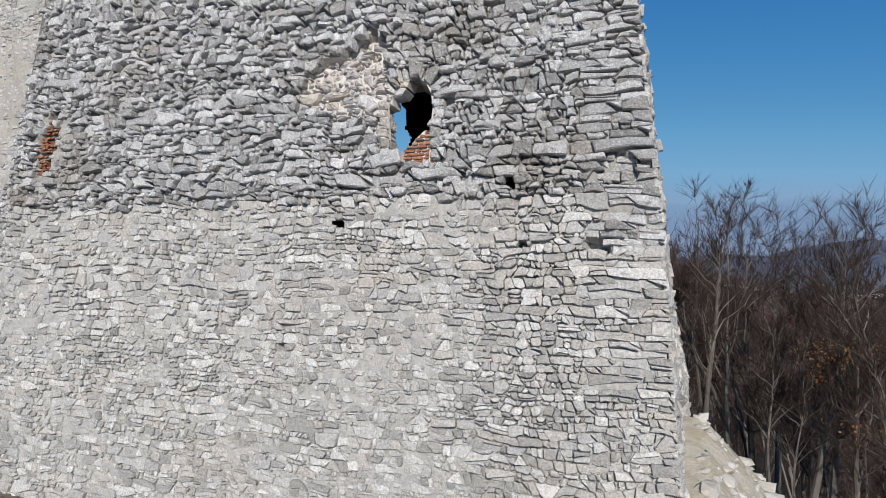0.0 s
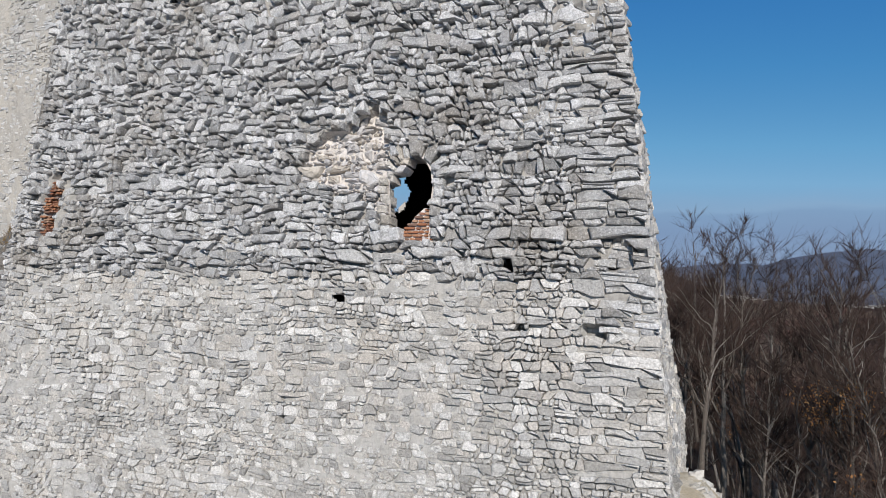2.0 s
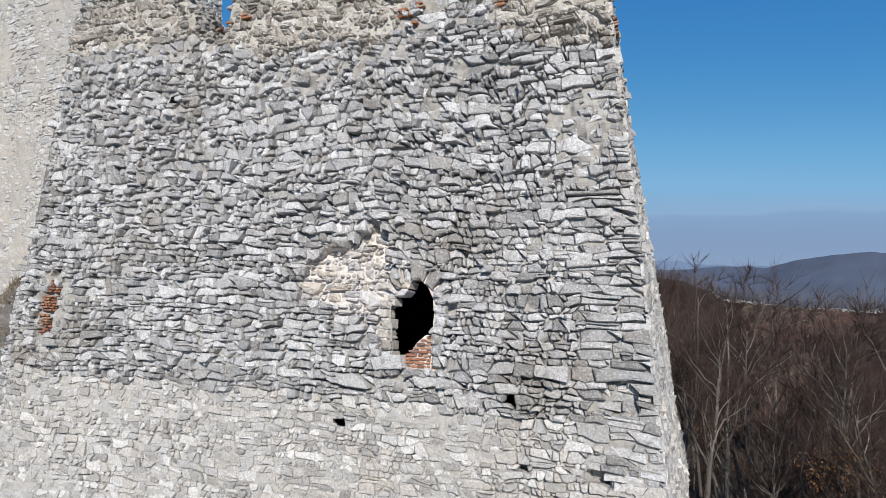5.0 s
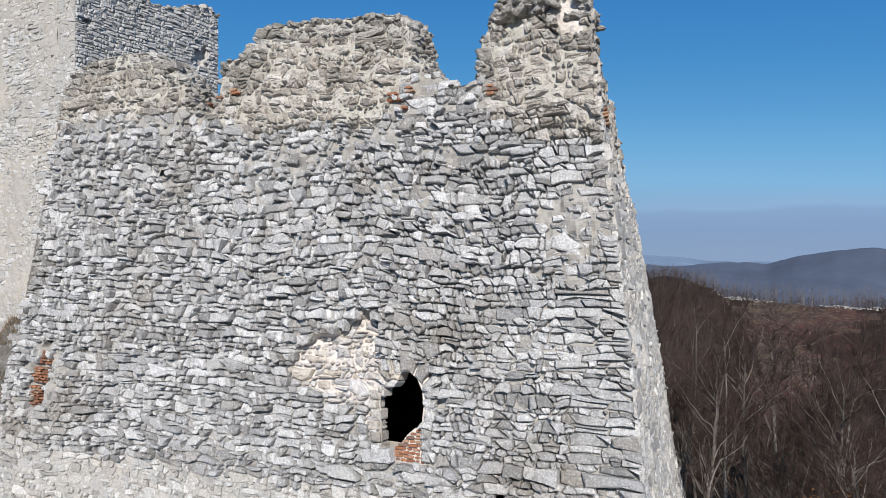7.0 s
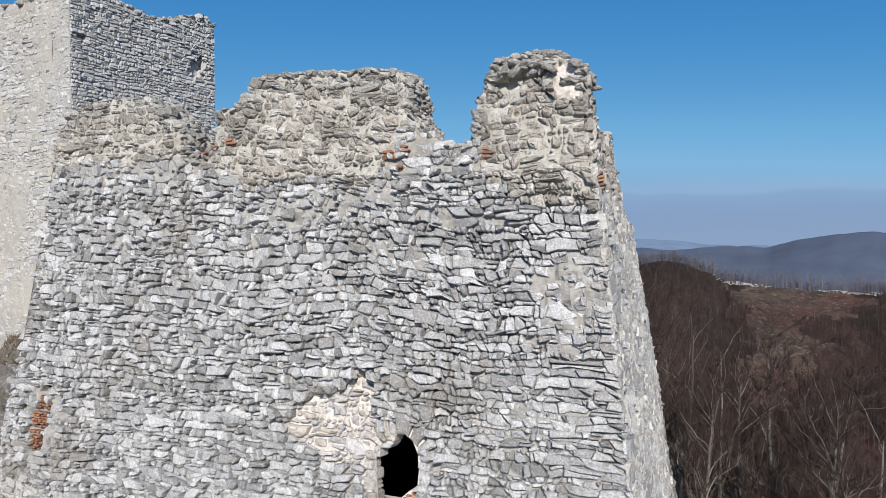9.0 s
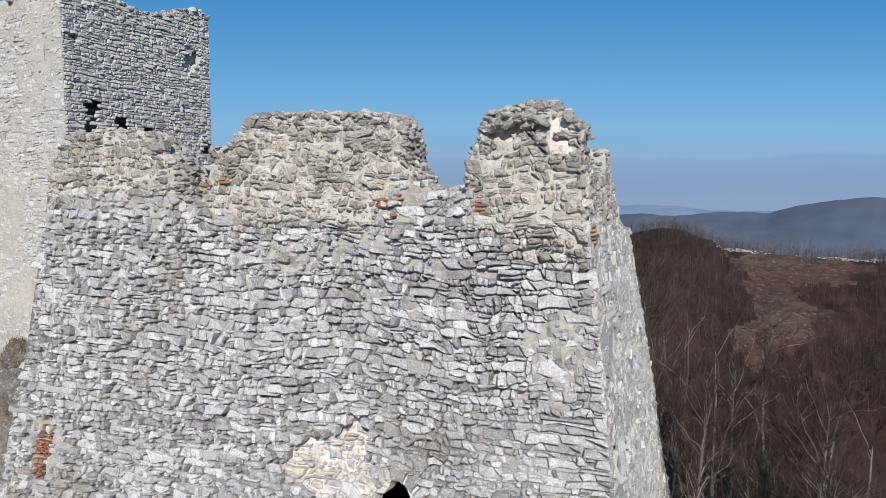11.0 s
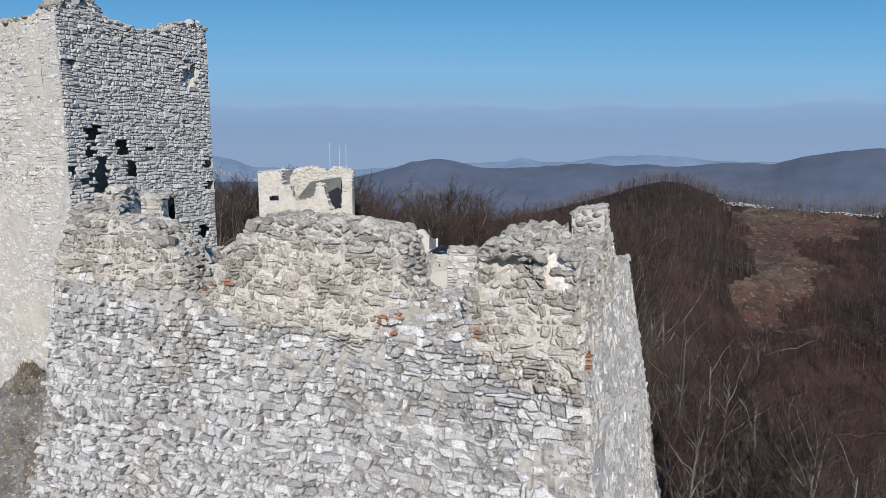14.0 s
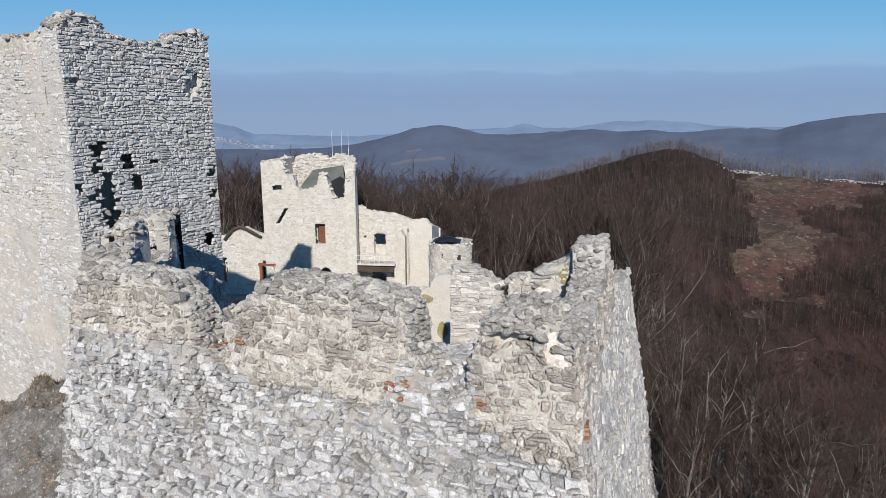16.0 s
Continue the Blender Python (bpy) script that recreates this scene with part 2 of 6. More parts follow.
# haze over the far ridge is put into these tones, lighter and bluer
MAT_FAR_TREES = surface("far_bare_trees", [(0.054, 0.041, 0.038), (0.074, 0.056, 0.050), (0.036, 0.028, 0.028), (0.117, 0.100, 0.096), (0.069, 0.042, 0.039), (0.057, 0.044, 0.045)], stains=[(0.006, 0.5, 0.62, (0.105, 0.048, 0.044), 0.7), (0.009, 0.54, 0.66, (0.13, 0.112, 0.106), 0.65), (0.02, 0.52, 0.62, (0.022, 0.018, 0.02), 0.75), (0.07, 0.54, 0.64, (0.025, 0.019, 0.018), 0.7), (0.09, 0.6, 0.68, (0.17, 0.145, 0.13), 0.5)], grain=(0.2, 0.5, 1.45), relief=((1.0, 0.3),), depth=0.02)
MAT_PALE_TREES = surface("pale_standing_trees", [(0.17, 0.155, 0.15), (0.22, 0.205, 0.195), (0.13, 0.115, 0.11), (0.10, 0.085, 0.082)], grain=(0.05, 0.75, 1.25), relief=((1.0, 0.3),), depth=0.02)
MAT_LEAF = surface("dry_oak_leaves", [(0.30, 0.15, 0.055), (0.24, 0.12, 0.05), (0.36, 0.20, 0.08), (0.20, 0.10, 0.045)], depth=0.003)
MAT_ROCK = surface("pale_outcrop", [(0.58, 0.52, 0.41), (0.63, 0.59, 0.51), (0.50, 0.44, 0.34), (0.58, 0.50, 0.37)], [(1.2, 0.55, 0.7, (0.30, 0.27, 0.2), 0.6)], pieces=False, depth=0.08)
MAT_CREAM_MORTAR = surface("cream_mortar", [(0.598, 0.557, 0.516), (0.654, 0.621, 0.600), (0.561, 0.509, 0.461)], [(2.0, 0.55, 0.7, (0.5, 0.44, 0.36), 0.4)], pieces=False, relief=((6.0, 0.7), (25.0, 0.4)), depth=0.06)
MAT_CREST_MORTAR = surface("crest_mortar", [(0.431, 0.418, 0.377), (0.492, 0.480, 0.442), (0.373, 0.358, 0.323)], [(0.8, 0.5, 0.66, (0.36, 0.33, 0.29), 0.5)], pieces=False, relief=((6.0, 0.7), (25.0, 0.4)), depth=0.06)
MAT_STONE_CREST = surface("loose_crest_stone", [(0.378, 0.366, 0.351), (0.316, 0.305, 0.289), (0.421, 0.410, 0.394), (0.263, 0.252, 0.237), (0.465, 0.455, 0.443), (0.342, 0.329, 0.308)], [(1.6, 0.52, 0.68, LICHEN, 0.55), (6.0, 0.56, 0.7, (0.2, 0.19, 0.175), 0.45)], grain=(18.0, 0.45, 1.45), depth=0.08)
# near-black coat: shade of chamber, passage and loopholes put into the colour
MAT_SHADE = surface("near_black_shade", [(0.03, 0.028, 0.026), (0.045, 0.042, 0.038), (0.022, 0.021, 0.02)], pieces=False, depth=0.06)
MAT_BRIGHT_STONE = surface("bright_rubble", [(0.472, 0.458, 0.432), (0.516, 0.502, 0.481), (0.437, 0.424, 0.398), (0.542, 0.533, 0.516), (0.402, 0.389, 0.367)], [(0.35, 0.52, 0.68, (0.50, 0.455, 0.39), 0.45), (3.0, 0.58, 0.7, (0.38, 0.36, 0.33), 0.4)])

MAT_DRY_GRASS = surface("withered_grass", [(0.20, 0.145, 0.075), (0.15, 0.105, 0.06), (0.26, 0.195, 0.11), (0.12, 0.085, 0.055)], depth=0.003)
# litter colour also holds the shade under the crowns, so it is very dark
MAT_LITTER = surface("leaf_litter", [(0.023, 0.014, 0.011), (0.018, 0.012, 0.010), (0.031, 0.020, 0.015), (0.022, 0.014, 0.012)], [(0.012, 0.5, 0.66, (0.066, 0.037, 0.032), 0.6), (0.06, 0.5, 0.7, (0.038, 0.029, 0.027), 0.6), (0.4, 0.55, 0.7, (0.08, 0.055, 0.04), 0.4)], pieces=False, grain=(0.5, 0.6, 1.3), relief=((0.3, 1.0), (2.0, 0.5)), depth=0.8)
MAT_CLEARING = surface("dry_grass_clearing", [(0.125, 0.092, 0.07), (0.085, 0.06, 0.047), (0.16, 0.122, 0.094)], [(0.006, 0.5, 0.58, (0.085, 0.04, 0.034), 0.8), (0.025, 0.46, 0.60, (0.05, 0.036, 0.031), 0.85), (0.08, 0.5, 0.6, (0.04, 0.03, 0.026), 0.75), (0.2, 0.56, 0.64, (0.22, 0.18, 0.14), 0.6)], pieces=False, grain=(0.3, 0.55, 1.4), relief=((0.2, 1.0), (1.0, 0.5)), depth=1.0)
MAT_CRAG = surface("dark_crag_rock", [(0.198, 0.193, 0.186), (0.263, 0.260, 0.257), (0.146, 0.139, 0.132), (0.227, 0.226, 0.221)], [(0.3, 0.52, 0.64, (0.15, 0.12, 0.09), 0.5), (1.6, 0.52, 0.66, (0.13, 0.12, 0.11), 0.6), (5.0, 0.58, 0.66, (0.58, 0.57, 0.55), 0.7), (0.9, 0.6, 0.7, (0.26, 0.17, 0.07), 0.6)], pieces=False, grain=(7.0, 0.55, 1.4), relief=((1.5, 1.0), (6.0, 0.7)), depth=0.35)
MAT_SCREE = surface("grey_scree", [(0.25, 0.245, 0.24), (0.33, 0.325, 0.32), (0.20, 0.19, 0.18), (0.33, 0.315, 0.29)], [(0.35, 0.54, 0.66, (0.17, 0.125, 0.08), 0.7), (2.5, 0.55, 0.7, (0.5, 0.49, 0.47), 0.6)], pieces=False, grain=(6.0, 0.6, 1.3), relief=((1.5, 1.0), (8.0, 0.5)), depth=0.3)

# ---- ground: one sheet to the horizon ----
CREST = [(-180, -160), (-60, -160), (-25, -160), (-16, -145), (-11, -115), (-5.4, -88), (-3, -81), (-0.5, -73), (1.9, -66), (4.3, -59), (6.6, -50), (8.9, -40), (11.1, -28), (12.8, -23), (14.6, -27), (16.7, -38), (17.4, -46), (20.5, -48), (27, -50), (36, -45), (60, -40), (120, -60), (180, -160)]


def beyond_castle(x, y):
    """How far a place lies outside the castle's flat top (negative inside)."""
    right = x - (5.6 + 0.25 * min(max(y, -3), 22) - 0.28 * min(max(y - 22, 0), 45))
    return max(right, -(x + 46), -(y + 26), y - 68), right


def terrain(x, y):
    """Height of the hill under the castle, the valley and the wooded ridge behind it."""
    d = max(beyond_castle(x, y)[0], 0.0)
    left_rise = min(max((y - 3) / 15.5, 0), 1) * min(max((-12.0 - x) / 3.0, 0), 1) * min(max((34 - y) / 10, 0), 1)
    top = -0.7 + 1.3 * min(max((x - 0) / 4, 0), 1) + 7.6 * left_rise + 1.6 * min(max((y - 24) / 20, 0), 1) * (1 - left_rise)
    top -= 2.4 * left_rise * min(max((-21.5 - x) / 4, 0), 1)
    top += 0.12 * min(0, y + 3)
    top -= 0.34 * min(max(y - 7, 0), 16) * min(max((x - 1) / 3, 0), 1)
    castle = top - 1.05 * min(d, 9) - 0.55 * max(0, min(d - 9, 400))
    az, r = math.degrees(math.atan2(x, y + 14)), math.hypot(x, y + 14)
    crest = lerp_table(CREST, az)
    hill = crest - (0.27 * max(0, 850 - r) if r < 850 else 0.22 * (r - 850))
    floor = -165 - 0.03 * min(r, 2600)
    big = max(hill, floor)
    if r > 150:
        big += 22 * rough((x, y, 0), 0.0045, 3) * min(1, (r - 150) / 250) * min(1, max(0.25, abs(r - 850) / 250))
    k = max(-1, min(1, (castle - big) / 24.0))
    z = max(castle, big) + 6.0 * (1 - abs(k)) ** 2
    near = min(1.0, d / 6)
    z += (0.12 + 0.5 * near) * rough((x, y, 3), 0.35, 3) + near * 1.6 * rough((x, y, 7), 0.05, 2)
    return z


def in_clearing(x, y):
    """The felled slope under the ridge, with a ragged edge."""
    az, r = math.degrees(math.atan2(x, y + 14)), math.hypot(x, y + 14)
    w = 3.2 * rough((x, y, 1), 0.012, 5)
    if rough((x, y, 6), 0.011, 3) > 0.42:
        return False
    return 17.5 + 0.0085 * max(0, 850 - r) + 0.9 * w < az < 24.6 + 1.0 * w + 3.6 * max(0, 1 - abs(r - 830) / 60) and 510 + 60 * w < r < 862


def build_ground():
    turns = [radians(12 + 26 * i / 170) for i in range(170)] + [radians(38 + 334 * i / 190) for i in range(190)]
    n = len(turns)
    radii = [0.0]
    r = 1.2
    while r < 4900:
        radii.append(r)
        r *= 1.012 if 470 < r < 880 else 1.036 if r > 60 else 1.06
    verts = [(0, 0, terrain(0, 0))]
    for r in radii[1:]:
        for a in turns:
            verts.append((r * math.sin(a), r * math.cos(a), terrain(r * math.sin(a), r * math.cos(a))))
    faces = [(0, 1 + (i + 1) % n, 1 + i) for i in range(n)]
    for k in range(len(radii) - 2):
        for i in range(n):
            a, b = 1 + k * n + i, 1 + k * n + (i + 1) % n
            faces.append((a, b, b + n, a + n))
    me = bpy.data.meshes.new("ground")
    me.from_pydata(verts, [], faces)
    # the last coat has haze in its colour, for the far plain
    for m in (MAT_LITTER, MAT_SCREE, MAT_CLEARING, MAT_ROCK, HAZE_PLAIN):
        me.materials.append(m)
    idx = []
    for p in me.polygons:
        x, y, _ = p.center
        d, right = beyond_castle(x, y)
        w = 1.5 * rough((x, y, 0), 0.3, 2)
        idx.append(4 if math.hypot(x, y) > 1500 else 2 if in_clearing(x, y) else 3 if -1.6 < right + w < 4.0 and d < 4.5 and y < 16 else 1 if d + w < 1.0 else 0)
    me.polygons.foreach_set("material_index", idx)
    me.polygons.foreach_set("use_smooth", [True] * len(idx))
    return tagged(new("ground", me), "wooded hillside with leaf litter, scree and a dry clearing", "ground", kind="structure")


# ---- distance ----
def painted_haze(name, colour, glow):
    # haze is put into the base colour, with some emission as airlight
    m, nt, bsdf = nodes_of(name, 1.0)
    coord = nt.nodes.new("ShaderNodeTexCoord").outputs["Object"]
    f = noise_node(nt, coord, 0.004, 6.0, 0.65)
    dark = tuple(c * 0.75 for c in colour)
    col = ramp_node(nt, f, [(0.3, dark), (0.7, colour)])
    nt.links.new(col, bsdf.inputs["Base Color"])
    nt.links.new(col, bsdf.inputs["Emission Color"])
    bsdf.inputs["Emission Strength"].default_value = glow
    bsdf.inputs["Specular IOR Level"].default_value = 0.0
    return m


RANGE_ROWS = 48


def range_place(profile, dist, foot, wob, az, f):
    """A point of a far range at a bearing; f runs from its crest (0) down to its foot (1)."""
    crest = lerp_table(profile, az) + wob * rough((az * 3.0, dist * 0.01, 0), 0.35, 4)
    r = dist * (1 - 0.28 * f)
    z = crest + (foot - crest) * f ** 1.3 + wob * 1.3 * rough((az * 2, f * 5, dist), 0.5, 3) * math.sin(math.pi * f)
    return Vector((math.sin(radians(az)) * r, math.cos(radians(az)) * r - 14, z))


def build_range(name, dist, profile, mats, foot, label, wob, fields=()):
    """A far range: a crest line by bearing, falling towards the viewer, with open fields on its slope."""
    cols, rows = 420, RANGE_ROWS
    a0, a1 = profile[0][0], profile[-1][0]
    bearing = lambda i: a0 + (a1 - a0) * i / cols
    verts = [range_place(profile, dist, foot, wob, bearing(i), j / (rows - 1)) for i in range(cols + 1) for j in range(rows)]
    faces, idx = [], []
    for i in range(cols):
        for j in range(rows - 1):
            a = i * rows + j
            faces.append((a, a + 1, a + rows + 1, a + rows))
            az, f = bearing(i + 0.5), (j + 0.5) / (rows - 1)
            w = 0.6 * noise.noise(Vector((az * 1.3, f * 30, 2)))
            idx.append(1 if any(q0 + w < az < q1 + w and f0 < f < f1 for q0, q1, f0, f1 in fields) else 0)
    me = bpy.data.meshes.new(name)
    me.from_pydata(verts, [], faces)
    for mat in mats:
        me.materials.append(mat)
    me.polygons.foreach_set("material_index", idx)
    me.polygons.foreach_set("use_smooth", [True] * len(faces))
    return tagged(new(name, me), label, "hills", kind="structure")


# blue tints and glow stand in for the air before each distance
HAZE_NEAR = painted_haze("hazy_near_range", (0.078, 0.10, 0.15), 0.38)
HAZE_FAR = painted_haze("hazy_far_range", (0.14, 0.20, 0.30), 0.5)
HAZE_PLAIN = painted_haze("hazy_valley", (0.075, 0.092, 0.135), 0.38)
HAZE_FIELD = painted_haze("hazy_near_fields", (0.118, 0.126, 0.156), 0.3)
HAZE_MEADOW = painted_haze("hazy_far_fields", (0.19, 0.225, 0.29), 0.45)
build_ground()
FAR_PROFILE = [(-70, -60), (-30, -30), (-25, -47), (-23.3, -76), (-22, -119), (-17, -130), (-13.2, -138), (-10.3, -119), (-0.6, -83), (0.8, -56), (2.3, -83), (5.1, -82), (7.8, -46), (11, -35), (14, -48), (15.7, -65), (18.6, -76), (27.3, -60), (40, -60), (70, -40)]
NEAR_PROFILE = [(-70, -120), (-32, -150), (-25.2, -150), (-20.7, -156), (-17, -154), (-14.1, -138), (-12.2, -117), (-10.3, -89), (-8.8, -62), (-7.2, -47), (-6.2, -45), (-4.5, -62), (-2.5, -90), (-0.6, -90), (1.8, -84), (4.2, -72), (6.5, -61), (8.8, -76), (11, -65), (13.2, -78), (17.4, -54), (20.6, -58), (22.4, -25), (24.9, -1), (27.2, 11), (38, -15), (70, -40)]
build_range("backdrop_far_hills", 4400, FAR_PROFILE, (HAZE_FAR, HAZE_MEADOW), -262, "pale blue far hills and plain with haze put into their colour", 5, [(-26, -21, 0.40, 0.43), (-25, -15.5, 0.455, 0.475), (-21, -12, 0.35, 0.37), (-19, -16, 0.50, 0.525), (-26, -22.5, 0.49, 0.53), (-13, -10.5, 0.26, 0.29)])
build_range("backdrop_near_hills", 3300, NEAR_PROFILE, (HAZE_NEAR, HAZE_FIELD), -262, "dark blue wooded hills and open fields with haze put into their colour", 4, [(-10.8, -6.0, 0.625, 0.652), (-9.4, -7.8, 0.485, 0.505)])

# town on the plain
rnd = random.Random(17)
town = Soup()
for k in range(80):
    az, f = rnd.uniform(-26, -20.5), rnd.uniform(0.41, 0.49)
    x, y, z = range_place(FAR_PROFILE, 4400, -262, 5, az, f)
    w = rnd.uniform(3, 9)
    box(town, (x - w, y - 6, z - 3), (x + w, y + 6, z + rnd.uniform(1, 4)))
# the town's haze is painted and glowing too
tagged(new("backdrop_town", town.mesh("backdrop_town", painted_haze("hazy_town", (0.24, 0.27, 0.33), 0.3))), "pale town on the far plain with haze put into its colour", "town", kind="structure")



# ---- masonry ----
def clip(poly, nx, nz, k):
    """Keeps the part of a convex polygon where nx*s + nz*z <= k."""
    out = []
    for i, p in enumerate(poly):
        q = poly[i - 1]
        a, b = nx * q[0] + nz * q[1] - k, nx * p[0] + nz * p[1] - k
        if (a < 0) != (b < 0):
            t = a / (a - b)
            out.append((q[0] + (p[0] - q[0]) * t, q[1] + (p[1] - q[1]) * t))
        if b <= 0:
            out.append(p)
    return out


def coursed_cells(length, low, high, size, seed, aspect=1.9, wave=0.10, inside=None, loose=1.0, wide=None):
    """Roughly coursed rubble: the outlines of the stones of one face, as (s, z) polygons. Courses swell and pinch out; slabs and chinking stones fill in."""
    rnd = random.Random(seed)
    levels, z = [], low
    while z < high + 0.5:
        levels.append(z)
        z += size(0, z) * rnd.uniform(0.72, 1.3)

    def bed(j, s):
        h = size(0, levels[j])
        return (levels[j] + wave * noise.noise(Vector((s * 0.33, levels[j] * 0.4, seed))) * 2
                + loose * h * (0.5 * noise.noise(Vector((s * 0.8, j * 3.7, seed))) + 0.5 * noise.noise(Vector((s * 2.3, j * 5.3, seed + 7)))))

    cells = []
    for j in range(len(levels) - 1):
        s = -rnd.random() * 0.4
        lean = rnd.gauss(0, 0.3) * loose
        while s < length:
            h = bed(j + 1, s) - bed(j, s)
            w = max(0.09, max(h, 0.1) * aspect * rnd.choice((0.4, 0.55, 0.7, 0.85, 1.0, 1.2, 1.5, 1.9)) * rnd.uniform(0.85, 1.15) * (wide(s, levels[j]) if wide else 1.0))
            e = s + w if length - s - w > 0.24 or s + w > length else length
            w = e - s
            lean2 = max(-0.7, min(0.7, rnd.gauss(0, 0.36))) * loose
            h2 = bed(j + 1, e) - bed(j, e)
            if min(h, h2) > 0.05:
                jit = lambda: rnd.gauss(0, 0.10) * loose * min(h, 0.3)
                mid = s + w * rnd.uniform(0.3, 0.7)
                z0, zm, z1 = bed(j, s), bed(j, mid), bed(j, e)
                t0, tm, t1 = bed(j + 1, s), bed(j + 1, mid), bed(j + 1, e)
                left, right = lean * h / 2, lean2 * h2 / 2
                foot = [(s - left, z0 + jit()), (mid, zm + jit()), (e - right, z1 + jit())]
                head = [(e + right, t1 + jit()), (mid, tm + jit()), (s + left, t0 + jit())]
                r = rnd.random()
                if r < 0.2 * loose and h > 0.15:
                    f = rnd.uniform(0.3, 0.7)
                    cut = [(a + (d - a) * f, b + (c - b) * f + jit()) for (a, b), (d, c) in zip(foot, head[::-1])]
                    cells += [foot + cut[::-1], cut + head]
                elif r < 0.42 * loose and w > 0.2:
                    f = rnd.uniform(0.25, 0.45)
                    k = (e + right - w * f, t1 * 0.3 + tm * 0.7)
                    cells += [foot[:2] + [(e - right - 0.08 * w, z1), k, head[1], head[2]], [(e - right, z1 + 0.3 * h), head[0], k]]
                else:
                    cells.append(foot + head)
            s, lean = e, lean2
    out = []
    for c in cells:
        c = clip(clip(c, -1, 0, 0.0), 1, 0, length)
        if len(c) > 2:
            out.append(c)
    if inside is None:
        return out
    return [c for c in out if inside(sum(p[0] for p in c) / len(c), sum(p[1] for p in c) / len(c), 0.0)]


def stone_on(surf, poly, rnd, proud, gap, bulge=0.03, root=-0.08, plain=False, round_=0.14, rows=2, tilt=1.0):
    """Points and faces of one broken stone that fills an outline: a fairly flat face with chipped edges."""
    n = len(poly)
    cs, cz = sum(p[0] for p in poly) / n, sum(p[1] for p in poly) / n
    ring = []
    for i in range(n):
        p, q = poly[i], poly[(i + 1) % n]
        e = math.hypot(p[0] - q[0], p[1] - q[1])
        if e < 0.05:
            ring.append(((p[0] + q[0]) / 2, (p[1] + q[1]) / 2))
            continue
        cut = min(0.42, round_ * 0.22 / max(e, 0.1))
        for c in (rnd.uniform(0.4, 1.4) * cut, 1 - rnd.uniform(0.4, 1.4) * cut):
            ring.append((p[0] + (q[0] - p[0]) * c, p[1] + (q[1] - p[1]) * c))
    m = len(ring)
    if m < 3:
        return [], []
    hw = max(0.04, (max(q[0] for q in ring) - min(q[0] for q in ring)) / 2)
    hh = max(0.03, (max(q[1] for q in ring) - min(q[1] for q in ring)) / 2)
    ring = [(s + rnd.gauss(0, 0.045) * min(hw, hh * 1.5), z + rnd.gauss(0, 0.07) * hh) for s, z in ring]
    tilt_s, tilt_z = tilt * max(-0.35, min(0.35, rnd.gauss(0, 0.16))), tilt * max(-0.4, min(0.45, rnd.gauss(0.02, 0.22)))
    edge = min(bulge, 0.45 * hh)
    ps, pz = rnd.gauss(0, 0.3) * hw, rnd.gauss(0, 0.25) * hh
    base_s, base_z = max(0.5, 1 - gap / hw), max(0.45, 1 - gap / hh)
    rings = [(0.0, root), (0.0, proud - edge * rnd.uniform(0.5, 1.1))]
    if not plain:
        rings.append((edge * rnd.uniform(0.5, 0.9), proud))
        if rows > 2:
            rings.append((edge * 2.2, proud + 0.35 * edge))
    verts = []
    for k, (inset, d) in enumerate(rings):
        fs, fz = base_s * max(0.3, 1 - inset / hw), base_z * max(0.3, 1 - inset / hh)
        for s, z in ring:
            ss, zz = cs + (s - cs) * fs, cz + (z - cz) * fz
            dd = d if k == 0 else d + tilt_s * (ss - cs) + tilt_z * (zz - cz) + rnd.gauss(0, 0.3 if rows > 2 else 0.24) * edge
            verts.append(surf(ss, zz, dd))
    verts.append(surf(cs + ps, cz + pz, proud + tilt_s * ps + tilt_z * pz + edge * rnd.uniform(-0.2, 0.7)))
    faces = []
    for k in range(len(rings) - 1):
        for i in range(m):
            j = (i + 1) % m
            faces.append((k * m + i, k * m + j, k * m + m + j, k * m + m + i))
    k = len(rings) - 1
    faces += [(k * m + i, k * m + (i + 1) % m, (k + 1) * m) for i in range(m)]
    return verts, faces


